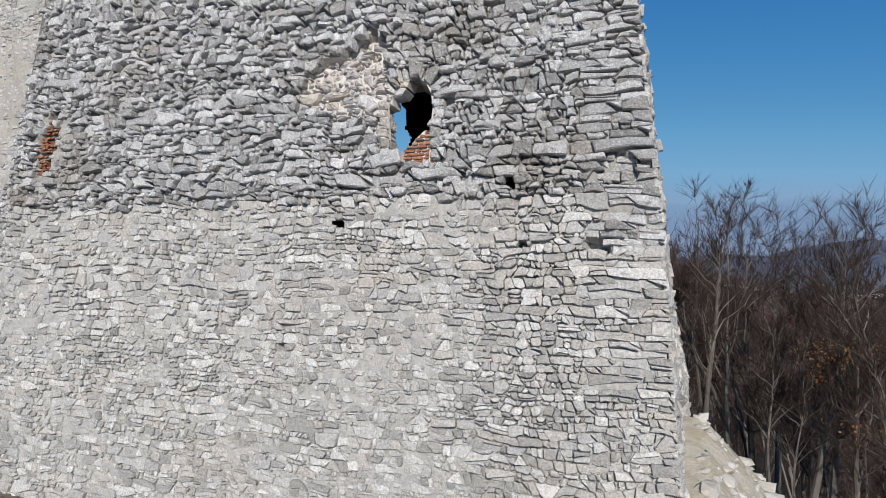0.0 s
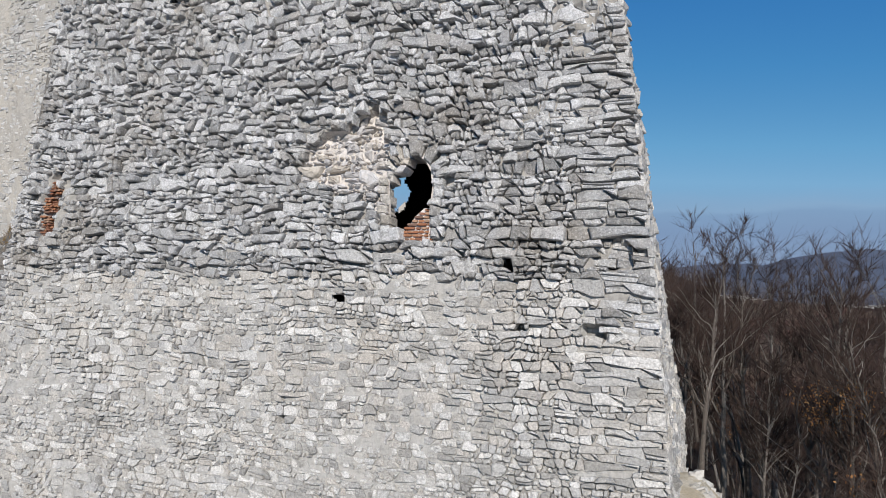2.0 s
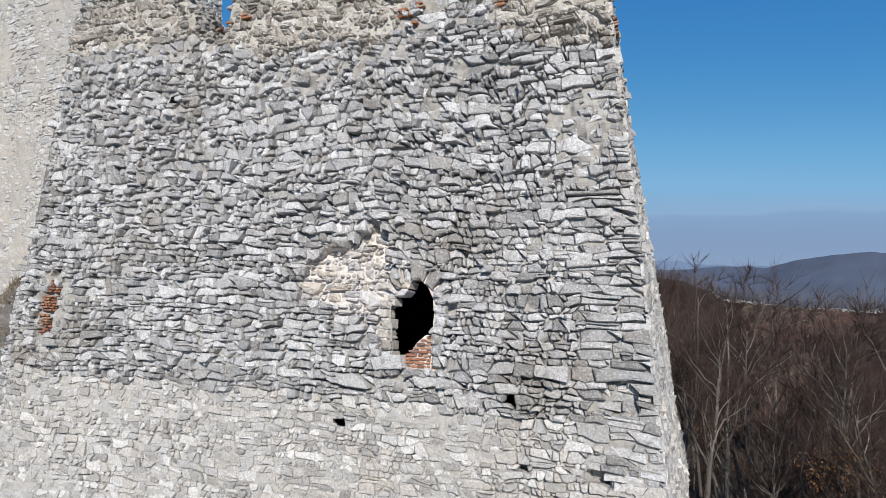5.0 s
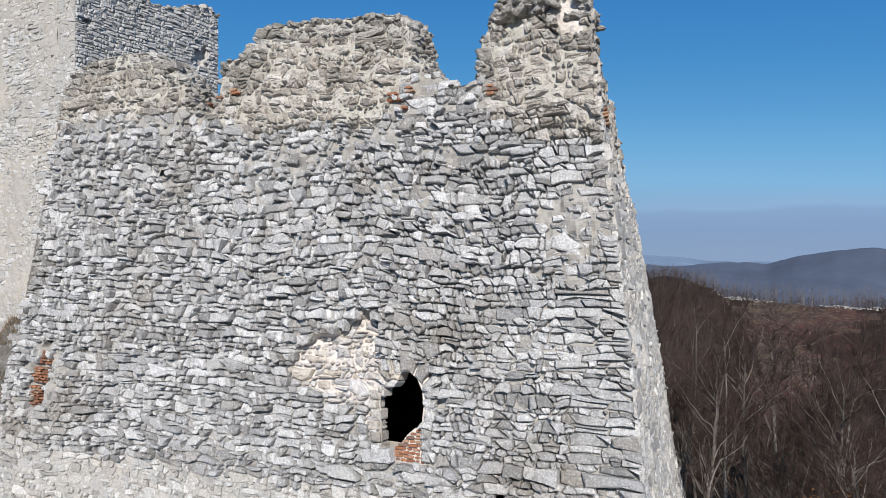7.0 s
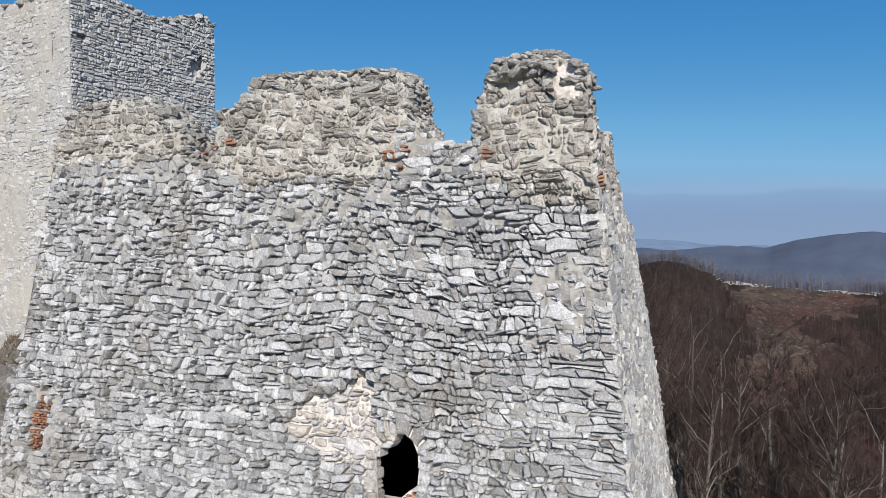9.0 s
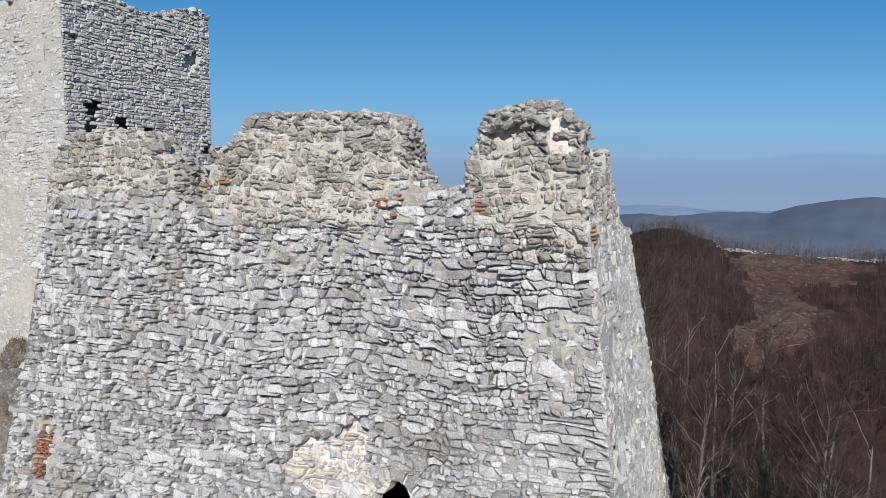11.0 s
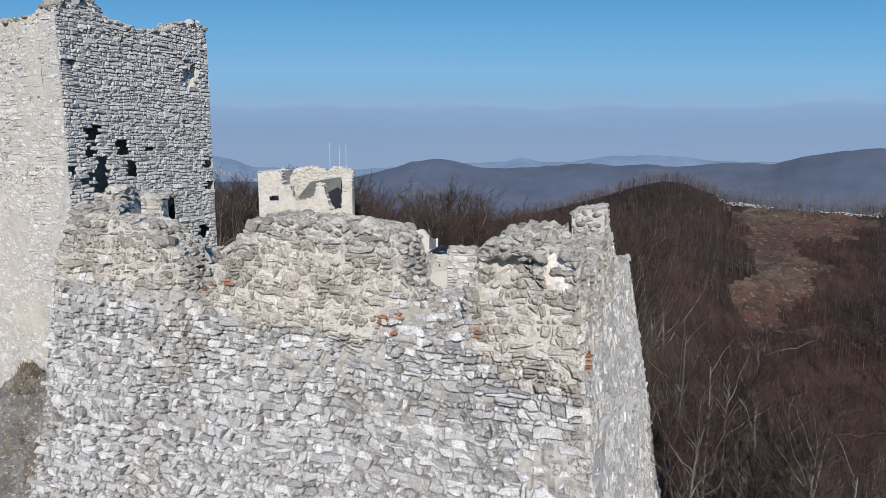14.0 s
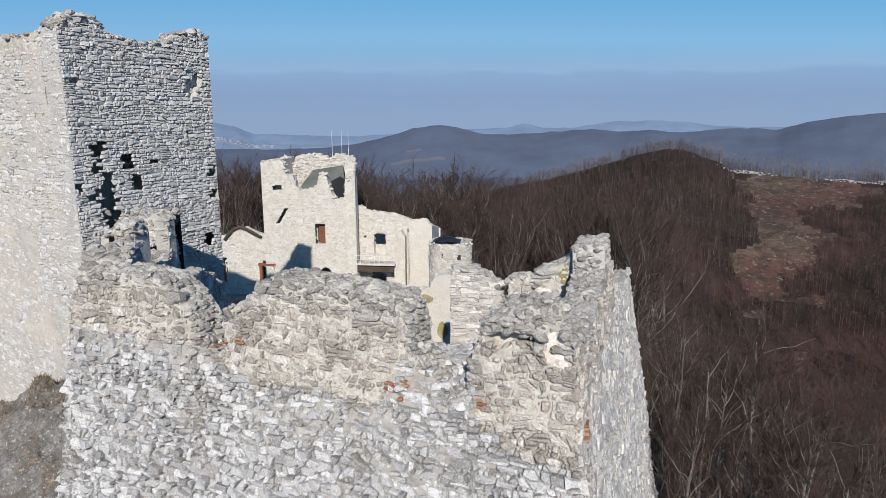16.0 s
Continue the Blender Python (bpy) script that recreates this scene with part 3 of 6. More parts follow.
def wall_body(surf, length, low, top, thick, step=0.16, hole=None, depth_at=None, lumps=lambda s, z: 0.0, rise=lambda s: 0.0):
    """The mortared core of a wall: lumpy front, back and ragged top; hole(s, z) leaves an opening through it."""
    soup = Soup()
    nc = max(2, int(length / step))
    highest = max(top(length * i / nc) for i in range(nc + 1))
    nr = max(2, int((highest - low) / step))
    for side in (0, 1):
        idx = {}
        verts, faces = [], []
        for i in range(nc + 1):
            s = length * i / nc
            t = top(s)
            for j in range(nr + 1):
                z = min(low + (highest - low) * j / nr, t)
                if side and z == t:
                    z += rise(s)
                d = 0.0 if side == 0 else -thick
                if side == 0:
                    d += 0.025 * rough((s, z, 5), 2.2, 2) + lumps(s, z) * rough((s, z, 6), 3.4, 3) + (depth_at(s, z) if depth_at else 0)
                idx[i, j] = len(verts)
                verts.append(surf(s, z, d))
        for i in range(nc):
            for j in range(nr):
                s, z = length * (i + 0.5) / nc, low + (highest - low) * (j + 0.5) / nr
                if z > max(top(length * i / nc), top(length * (i + 1) / nc)) + step:
                    continue
                if hole and hole(s, z, side):
                    continue
                q = (idx[i, j], idx[i + 1, j], idx[i + 1, j + 1], idx[i, j + 1])
                faces.append(q if side == 0 else q[::-1])
        soup.add(verts, faces)
    across = max(2, int(thick / 0.25))
    cap = []
    for i in range(nc + 1):
        s = length * i / nc
        for k in range(across + 1):
            z = top(s) + rise(s) * k / across + (0.22 * rough((s, k * 0.3, 9), 2.6, 3) if 0 < k < across else 0)
            cap.append(surf(s, z, -thick * k / across))
    w = across + 1
    soup.add(cap, [(i * w + k, (i + 1) * w + k, (i + 1) * w + k + 1, i * w + k + 1) for i in range(nc) for k in range(across)])
    for s, flip in ((0.0, False), (length, True)):
        t = top(s)
        ends = [surf(s, low, 0), surf(s, low, -thick), surf(s, t, -thick), surf(s, t, 0)]
        soup.add(ends, [(0, 1, 2, 3) if not flip else (3, 2, 1, 0)])
    return soup


def tube(soup, pts, radii, sides):
    verts, faces = [], []
    for k, p in enumerate(pts):
        d = (pts[min(k + 1, len(pts) - 1)] - pts[max(k - 1, 0)]).normalized()
        u = d.orthogonal().normalized()
        v = d.cross(u)
        for i in range(sides):
            a = 2 * math.pi * i / sides
            verts.append(p + (u * math.cos(a) + v * math.sin(a)) * radii[k])
    for k in range(len(pts) - 1):
        for i in range(sides):
            j = (i + 1) % sides
            faces.append((k * sides + i, k * sides + j, (k + 1) * sides + j, (k + 1) * sides + i))
    soup.add(verts, faces)


BALL = {}


def ball(level):
    """Points and faces of a round ball, made once."""
    if level not in BALL:
        bm = bmesh.new()
        bmesh.ops.create_icosphere(bm, subdivisions=level, radius=0.5)
        bm.verts.index_update()
        BALL[level] = ([v.co.copy() for v in bm.verts], [[v.index for v in f.verts] for f in bm.faces])
        bm.free()
    return BALL[level]


def boulder(soup, at, size, rnd, squash=0.62, turn=None, level=2):
    """One loose broken stone: a lump with flattened sides."""
    pts, faces = ball(level)
    off = Vector((rnd.random() * 50, rnd.random() * 50, rnd.random() * 50))
    rot = Euler((rnd.gauss(0, 0.22), rnd.gauss(0, 0.22), rnd.random() * 6.3 if turn is None else turn)).to_matrix()
    sx, sy, sz = size * rnd.uniform(0.8, 1.35), size * rnd.uniform(0.75, 1.1), size * squash * rnd.uniform(0.75, 1.2)
    cuts = [(Vector((rnd.gauss(0, 1), rnd.gauss(0, 1), rnd.gauss(0, 1))).normalized(), rnd.uniform(0.22, 0.40)) for _ in range(8)]
    out = []
    for p in pts:
        c = p * (1 + 0.24 * noise.noise(p * 2.1 + off))
        for n, k in cuts:
            over = c.dot(n) - k
            if over > 0:
                c = c - n * over * 0.97
        c = c * (1 + 0.13 * noise.noise(p * 6.0 + off))
        out.append(Vector(at) + rot @ Vector((c.x * sx, c.y * sy, c.z * sz)) * 1.2)
    soup.add(out, faces)


# ---- bastion: plan and faces ----
X_LEFT = [(-1, -14.2), (6.5, -13.15), (9.7, -12.7), (12.4, -12.2), (17, -11.9), (19, -11.9)]
X_RIGHT = [(-1, 4.5), (1.6, 4.43), (4.2, 4.37), (6.3, 4.29), (7.7, 4.19), (9.6, 4.08), (11.8, 3.87), (14.1, 3.65), (16.6, 3.38), (19, 3.36)]
FRONT_LEN = 16.7


def front_y(x, z):
    return -0.996 - 0.2835 * x + 0.1452 * z


def front_point(s, z):
    a, b = lerp_table(X_LEFT, z), lerp_table(X_RIGHT, z)
    x = a + (b - a) * s / FRONT_LEN
    return Vector((x, front_y(x, z), z))


def front_s(x, z):
    a, b = lerp_table(X_LEFT, z), lerp_table(X_RIGHT, z)
    return FRONT_LEN * (x - a) / (b - a)


FRONT_OUT = Vector((-0.27, -0.953, 0.138))
front = lambda s, z, d: front_point(s, z) + FRONT_OUT * d
FRONT_TOP = [(-12.5, 16.9), (-11.73, 17.4), (-11.13, 18.0), (-10.0, 18.12), (-9.2, 18.12), (-8.5, 17.98), (-7.9, 17.6), (-7.38, 17.1), (-7.1, 16.55), (-6.9, 16.2), (-6.44, 16.0), (-6.2, 16.4), (-6.12, 17.48), (-5.47, 17.6), (-5.3, 17.82), (-5.06, 17.9), (-5.0, 18.22), (-4.7, 18.33), (-3.4, 18.3),
             (-2.0, 18.2), (-1.5, 18.2), (-0.96, 18.08), (-0.68, 17.9), (-0.62, 17.2), (-0.5, 17.06), (-0.29, 16.8), (-0.18, 16.5), (0.06, 16.42), (0.3, 16.18), (0.74, 16.22), (0.92, 16.24), (0.95, 17.15), (1.1, 17.4), (1.28, 17.85), (1.6, 18.05), (1.9, 18.18), (2.4, 18.22), (2.7, 18.18), (2.9, 18.0), (3.25, 17.9), (3.4, 17.6), (4, 17.2)]
front_top = lambda s: lerp_table(FRONT_TOP, front_point(s, 17.3).x)

FRONT_RISE = [(-12, 0.15), (-8, 0.15), (-7, 0.0), (-5.4, 0.0), (-4.9, 0.3), (-1.0, 0.3), (-0.6, 0.0), (1.0, 0.0), (1.6, 0.4), (2.8, 0.4), (3.2, 0.1)]
front_rise = lambda s: lerp_table(FRONT_RISE, front_point(s, 17.3).x)

E_SIDE = [(-1, 9.0), (2, 8.5), (6, 8.05), (8.5, 7.68), (11.2, 7.25), (14, 6.8), (17, 6.2), (19, 5.95)]
SIDE_LEN = 22.6


def side_point(s, z):
    c = front_point(FRONT_LEN, z)
    e = Vector((lerp_table(E_SIDE, z), 15.0, z))
    return c + (e - c) * (s / 15.4)


SIDE_OUT = Vector((0.955, -0.25, 0.16))
side = lambda s, z, d: side_point(s, z) + SIDE_OUT * d
SIDE_TOP = [(0, 17.6), (2.0, 17.1), (5, 16.8), (9, 16.9), (10.6, 17.2), (11.0, 17.95), (13.5, 17.95), (13.8, 16.9), (14.5, 15.9), (15.6, 15.2), (17, 14.8), (22, 14.5), (23, 14.2)]
side_top = lambda s: lerp_table(SIDE_TOP, s)

HOLES = [(1.40, 7.22, 0.20), (3.46, 7.24, 0.13), (3.22, 5.92, 0.13), (2.98, 5.94, 0.11), (-0.67, 6.0, 0.10), (-3.78, 3.64, 0.10), (-2.45, 6.46, 0.16), (1.63, 5.98, 0.11), (-7.85, 14.5, 0.17), (-9.35, 13.25, 0.12), (2.72, 10.17, 0.11), (-11.5, 9.7, 0.19), (-10.09, 9.66, 0.11), (-8.26, 8.89, 0.10), (-4.47, 13.15, 0.08)]
WINDOW = [(-1.02, 7.76), (-0.34, 7.74), (-0.30, 8.56), (-0.28, 8.96), (-0.29, 9.31), (-0.42, 9.56), (-0.63, 9.7), (-0.8, 9.64), (-0.86, 9.46), (-1.22, 9.35), (-1.27, 9.2), (-1.23, 8.69), (-1.19, 8.08), (-1.04, 7.94)]


def in_poly(x, z, poly):
    hit = False
    for i, (a, b) in enumerate(poly):
        c, d = poly[i - 1]
        if (b > z) != (d > z) and x < (c - a) * (z - b) / (d - b) + a:
            hit = not hit
    return hit


def window_hole(s, z, side_=0):
    """The opening, splayed wider at the inner face."""
    x = front_point(s, z).x
    if side_ == 0 and any(math.hypot((x - hx) * 0.75, z - hz) < r * 0.75 for hx, hz, r in HOLES if r > 0.15):
        return True
    if side_:
        return -1.95 < x < -0.2 and 7.6 < z < 9.9
    return any(in_poly(x + a, z + b, WINDOW) for a in (-0.12, 0, 0.12) for b in (-0.12, 0, 0.12))


CAVITY = [(-3.51, 10.08), (-3.07, 10.35), (-2.55, 10.42), (-2.12, 10.75), (-1.77, 10.93), (-1.4, 10.71), (-1.39, 10.18), (-1.24, 9.98), (-1.37, 9.59), (-1.3, 9.33), (-1.3, 8.82), (-1.24, 8.44), (-1.24, 8.1), (-1.61, 8.25), (-1.69, 8.68), (-2.05, 8.81), (-2.63, 8.86), (-3.01, 9.1), (-3.7, 9.26), (-3.95, 9.46), (-3.6, 9.7)]


SLOT = [(-11.76, 9.72), (-11.38, 9.76), (-11.28, 9.55), (-11.52, 9.47), (-11.38, 9.31), (-11.45, 8.74), (-11.63, 8.5), (-11.62, 7.94), (-12.1, 7.92), (-12.13, 8.41), (-12.12, 8.82), (-11.96, 9.23)]
# the broken recess beside the quoins, and places where old mortar still lies over the stones
RECESS = [(3.1, 7.2), (3.15, 7.75), (3.35, 8.0), (3.62, 7.72), (4.05, 7.55), (4.0, 7.3), (3.55, 7.15)]
SMEARS = [(-11.6, 9.0, 0.95, 1.3), (-7.7, 14.25, 0.75, 0.6), (2.75, 12.8, 0.8, 0.9), (-4.1, 14.75, 1.3, 0.4), (-2.2, 15.05, 1.4, 0.35), (0.6, 14.6, 1.1, 0.35), (-0.9, 13.9, 0.9, 0.3)]


def smear(x, z):
    """How far old mortar fills the face at a place, 0 to 1."""
    w = 0.45 * rough((x, z, 17), 1.1, 3)
    return max([0.0] + [min(1.0, (1.15 + w - math.hypot((x - cx) / rx, (z - cz) / rz)) * 1.6) for cx, cz, rx, rz in SMEARS])


UNDERCUT = [(1.3, 17.5), (1.6, 17.38), (2.0, 17.6), (2.45, 17.62), (2.6, 17.78), (1.9, 17.9), (1.35, 17.75)]
PATCH = [(2.68, 17.85), (2.85, 18.0), (3.02, 17.95), (3.1, 17.6), (3.26, 17.3), (3.1, 17.12), (2.76, 17.16), (2.6, 17.3), (2.66, 17.53)]


def hollow(s, z):
    """Depth of holes, the bricked slot and the robbed patch beside the window."""
    x = front_point(s, z).x
    if in_poly(x, z, UNDERCUT):
        return -0.32
    if any(r < 0.15 and math.hypot(x - hx, z - hz) < r for hx, hz, r in HOLES):
        return -0.4
    if in_poly(x, z, SLOT):
        return -0.22
    if in_poly(x, z, PATCH):
        return 0.03 + 0.16 * rough((s, z, 12), 2.2, 4)
    if in_poly(x, z, CAVITY):
        return -0.14 - 0.15 * max(0, z - 9.0) + 0.07 * rough((s, z, 3), 2.2, 3)
    if in_poly(x, z, RECESS):
        return -0.24 + 0.1 * rough((s, z, 4), 2.6, 3)
    d = -0.045 + 0.05 * rough((s, z * 1.4, 13), 0.5, 3) - (0.03 if x > 1.5 else 0) if z <= 6.6 else -0.02
    if 6.6 < z < 15.6:
        d = max(-0.25, min(-0.05, (-0.17 if z < 12.6 else -0.12) - 0.15 * rough((s, z * 1.6, 2), 0.45, 2))) * min(1, max(0.25, (z - 6.6) / 0.7))
    if x > 2.7:
        d *= 0.55
    k = smear(x, z)
    return d + (0.0 + 0.16 * rough((s, z, 11), 2.8, 4) - d) * 0.8 * k


# where the weathered parapet begins along the front
CREST_FOOT = [(-12, 16.4), (-7, 16.2), (-5.2, 15.6), (-2, 15.4), (-1.2, 15.8), (-0.85, 16.6), (0.95, 16.6), (1.2, 15.4), (2.2, 14.9), (3.4, 14.6)]


def stone_zone(s, z):
    x = front_point(s, z).x
    edge = 6.95 + 0.25 * noise.noise(Vector((x * 0.6, 0, 2))) - (0.9 if x > 3.2 else 0)
    crest = lerp_table(CREST_FOOT, x) + 0.35 * noise.noise(Vector((x * 0.9, z * 0.8, 2))) + 0.2 * noise.noise(Vector((x * 3.0, z * 3.0, 5)))
    if in_poly(x, z, CAVITY):
        return "core"
    if in_poly(x, z, PATCH):
        return "patch"
    return "low" if z < edge else "crest" if z > crest else "mid"


def repaint(ob, choose, mats):
    """Gives the faces of a body one of several coats by place."""
    me = ob.data
    for m in mats[1:]:
        me.materials.append(m)
    me.polygons.foreach_set("material_index", [choose(p.center) for p in me.polygons])


bastion = thing("bastion", (-4, 2, 0), "ruined grey limestone bastion with a broken battlement", "castle ruin")
front_wall = part("front_wall", wall_body(front, FRONT_LEN - 0.1, -2.0, front_top, 1.3, step=0.10, rise=front_rise, hole=window_hole, depth_at=hollow, lumps=lambda s, z: 0.055 if z > 15.5 else 0.0), MAT_MORTAR, bastion, "rubble wall with lime mortar core")


def front_coat(c):
    s = front_s(c.x, c.z)
    zone = stone_zone(s, c.z)
    return {"mid": 0, "low": 1, "core": 2, "patch": 2, "crest": 3}[zone]


repaint(front_wall, front_coat, [MAT_MORTAR, MAT_MORTAR_PALE, MAT_CREAM_MORTAR, MAT_CREST_MORTAR])
side_shift = lambda s, z, d: side(s + 1.2, z, d)
side_wall = part("side_wall", wall_body(side_shift, SIDE_LEN - 1.2, -8.0, lambda s: side_top(s + 1.2), 1.2, step=0.2), MAT_MORTAR_PALE, bastion, "repointed flank wall")

# stones of the front face, found once and shared out by zone
ARCH_C, ARCH_R = (-0.73, 9.02), 0.62


def front_free(s, z, margin):
    x = front_point(s, z).x
    if not (-0.05 < s < FRONT_LEN + 0.05) or z > front_top(s) - 0.02:
        return False
    if margin > 0:
        return True
    if in_poly(x, z, WINDOW) or in_poly(x, z, SLOT) or in_poly(x, z, UNDERCUT):
        return False
    if z > ARCH_C[1] and math.hypot(x - ARCH_C[0], z - ARCH_C[1]) < ARCH_R + 0.30:
        return False
    if -1.5 < x < -0.1 and 7.6 < z < ARCH_C[1] and any(in_poly(x + a, z, WINDOW) for a in (-0.1, 0.1)):
        return False
    return not any(math.hypot((x - hx) * 0.8, z - hz) < r * 0.72 for hx, hz, r in HOLES)


def front_size(s, z):
    return 0.19 if z > 15.6 else 0.18 if z > 6.9 else 0.155


quoins = lambda s, z: 1.9 if s > FRONT_LEN - 1.5 and 3.0 < z < 11.5 else 1.0
cells = coursed_cells(FRONT_LEN, -0.8, 18.5, front_size, 11, aspect=1.22, inside=front_free, wide=quoins)
cells.sort(key=lambda c: math.hypot(sum(p[0] for p in c) / len(c) - front_s(0.9, 9.4), sum(p[1] for p in c) / len(c) - 9.4))
soups = {"cap": Soup(), "mid": Soup(), "low": Soup(), "core": Soup(), "crest": Soup()}
COAT = {"cap": MAT_STONE_CREST, "mid": MAT_STONE, "low": MAT_STONE_PALE, "core": MAT_CREAM, "crest": MAT_STONE_TOP}
rnd = random.Random(5)
single = 0
for c in cells:
    cs, cz = sum(p[0] for p in c) / len(c), sum(p[1] for p in c) / len(c)
    zone = stone_zone(cs, cz)
    if zone == "patch" or rnd.random() < 0.3 * smear(front_point(cs, cz).x, cz):
        continue
    clump = noise.noise(Vector((cs * 0.5, cz * 0.7, 8)))
    gone = in_poly(front_point(cs, cz).x, cz, RECESS)
    if zone == "mid":
        proud, gap, bulge = (rnd.choice((-0.04, 0.01, 0.04, 0.08, 0.13)) + rnd.uniform(-0.02, 0.02) + 0.03 * clump) * (0.6 if cs > FRONT_LEN - 1.6 else 1.0) - (0.2 if gone else 0), rnd.uniform(0.003, 0.02), 0.034
    elif zone == "low":
        proud, gap, bulge = rnd.choice((-0.03, -0.01, 0.01, 0.025, 0.045)) + 0.025 * clump + (0.03 if cs > 13.5 else 0), rnd.uniform(0.003, 0.018), 0.02
    elif zone == "core":
        proud, gap, bulge = rnd.uniform(-0.10, 0.02) - 0.15 * max(0, cz - 9.0), rnd.uniform(0.0, 0.05), 0.06
    else:
        proud, gap, bulge = rnd.uniform(-0.02, 0.10), rnd.uniform(-0.004, 0.014) + max(0, 0.06 * noise.noise(Vector((cs * 0.6, cz * 0.8, 4)))), 0.05
    worn = zone in ("crest", "core")
    v, f = stone_on(front, c, rnd, proud, gap, bulge, root=-0.5 if zone == "core" or gone else -0.2, rows=3 if worn else 2, round_=0.2 if worn else 0.06 if cs > FRONT_LEN - 1.3 else 0.15, tilt=0.3 if cs > FRONT_LEN - 1.6 else 0.7 if zone == "low" else 1.0)
    if not v:
        continue
    if single < 300 and zone in ("mid", "core"):
        one = Soup()
        one.add(v, f)
        part("stone", one, COAT[zone], front_wall)
        single += 1
    else:
        soups["cap" if zone == "crest" and cz > front_top(cs) - 0.5 - 0.25 * clump else zone].add(v, f)
# the left end of the front, where the stones turn round the corner
for c in coursed_cells(0.75, 3.0, 17.0, front_size, 12, aspect=1.1):
    reach = 0.12 + 0.045 * max(0, 17.0 - sum(p[1] for p in c) / len(c))
    c = [(p[0] - 0.65, p[1]) for p in c]
    cs, cz = sum(p[0] for p in c) / len(c), sum(p[1] for p in c) / len(c)
    if -reach < cs:
        v, f = stone_on(front, c, rnd, rnd.uniform(-0.03, 0.05) - 0.5 * max(0, -cs) ** 1.5, rnd.uniform(0.003, 0.02), 0.034, root=-0.6)
        if v:
            soups["mid" if cz < 15.6 else "crest"].add(v, f)
part("parapet_coping", soups["cap"], COAT["cap"], front_wall, "dark lichened top courses of the parapet", kind="stuff")
part("rubble_facing", soups["mid"], COAT["mid"], front_wall, "grey rubble limestone with deep dark joints", kind="stuff")
part("lower_facing", soups["low"], COAT["low"], front_wall, "pale washed rubble in flush mortar", kind="stuff")
part("exposed_core", soups["core"], COAT["core"], front_wall, "cream core stones of a robbed patch", kind="stuff")
part("parapet_facing", soups["crest"], COAT["crest"], front_wall, "brownish weathered parapet stones in pale mortar", kind="stuff")

# window: voussoirs, jambs, brick infill and the dark chamber behind
reveal = Soup()
n = len(WINDOW)
FRONT_IN = Vector((0.27, 0.953, 0.0))
ring = []
for i in range(n):
    (a, b), (c, d) = WINDOW[i], WINDOW[(i + 1) % n]
    m = max(1, int(math.hypot(c - a, d - b) / 0.16))
    ring += [(a + (c - a) * k / m, b + (d - b) * k / m) for k in range(m)]
depths = [0.07, 0.2, 0.45, 0.75, 1.05, 1.4]
verts = []
for i, (x, z) in enumerate(ring):
    q = Vector((x - ARCH_C[0] - 0.04, z - 8.75)).normalized() * 0.27
    verts.append(Vector((x + q.x, front_y(x + q.x, z + q.y), z + q.y)) + FRONT_IN * 0.24)
for k, dd in enumerate(depths):
    for i, (x, z) in enumerate(ring):
        g = 0.05 * rough((i * 0.5, dd * 2, 1), 1.0, 2)
        sx = (x - ARCH_C[0]) * (1 + g) - (0.8 * dd if x < ARCH_C[0] else 0.28 * dd)
        sz = (z - 8.7) * (1 + g)
        verts.append(Vector((ARCH_C[0] + sx, front_y(ARCH_C[0] + sx, 8.7 + sz), 8.7 + sz)) + FRONT_IN * dd)
m = len(ring)
reveal.add(verts, [(k * m + i, (k + 1) * m + i, (k + 1) * m + (i + 1) % m, k * m + (i + 1) % m) for k in range(len(depths)) for i in range(m)])
part("window_reveal", reveal, MAT_CREAM_MORTAR, front_wall, "rough mortared reveal of the small arched window")
rnd = random.Random(21)
# slabs set on edge over the head of the window
for a, a2, r0, r1 in ((166, 152, 0.64, 0.80), (150, 138, 0.60, 0.98), (136, 125, 0.60, 1.12), (123, 114, 0.62, 1.16), (112, 102, 0.66, 1.02), (100, 70, 0.66, 1.22), (68, 44, 0.64, 1.20), (42, 27, 0.66, 1.12), (25, 12, 0.62, 1.02), (10, -4, 0.56, 0.86)):
    q0, q1 = radians(a2), radians(a)
    poly = [(front_s(ARCH_C[0] + math.cos(q) * r * 0.86, ARCH_C[1] + math.sin(q) * r), ARCH_C[1] + math.sin(q) * r) for q, r in ((q0, r0), (q0, r1), (q1, r1), (q1, r0))][::-1]
    v, f = stone_on(front, poly, rnd, rnd.uniform(0.0, 0.07), 0.012, 0.09, root=-0.4)
    one = Soup()
    one.add(v, f)
    part("arch_stone", one, MAT_STONE if a < 120 else MAT_STONE_TOP, front_wall)
for left in (True, False):
    z = 7.62
    while z < (9.2 if left else 9.35):
        h = rnd.uniform(0.13, 0.26)
        xe = max(x for x, _ in ring) if not left else min(x for x, _ in ring)
        edge = [x for x, zz in ring if abs(zz - z - h / 2) < 0.12 and (x < ARCH_C[0]) == left]
        e = (sum(edge) / len(edge) if edge else (-1.1 if left else -0.31)) + (rnd.uniform(-0.14, -0.06) if left else rnd.uniform(-0.02, 0.04))
        w = rnd.uniform(0.16, 0.30) * (-1 if left else 1)
        lo, hi = min(e, e + w), max(e, e + w)
        poly = [(front_s(lo, z), z), (front_s(hi, z), z), (front_s(hi, z + h), z + h), (front_s(lo, z + h), z + h)]
        v, f = stone_on(front, poly, rnd, rnd.uniform(-0.03, 0.06), 0.008, 0.06, root=-0.45)
        one = Soup()
        one.add(v, f)
        part("jamb_stone", one, MAT_STONE_TOP if left and z > 7.9 else MAT_STONE, front_wall)
        z += h


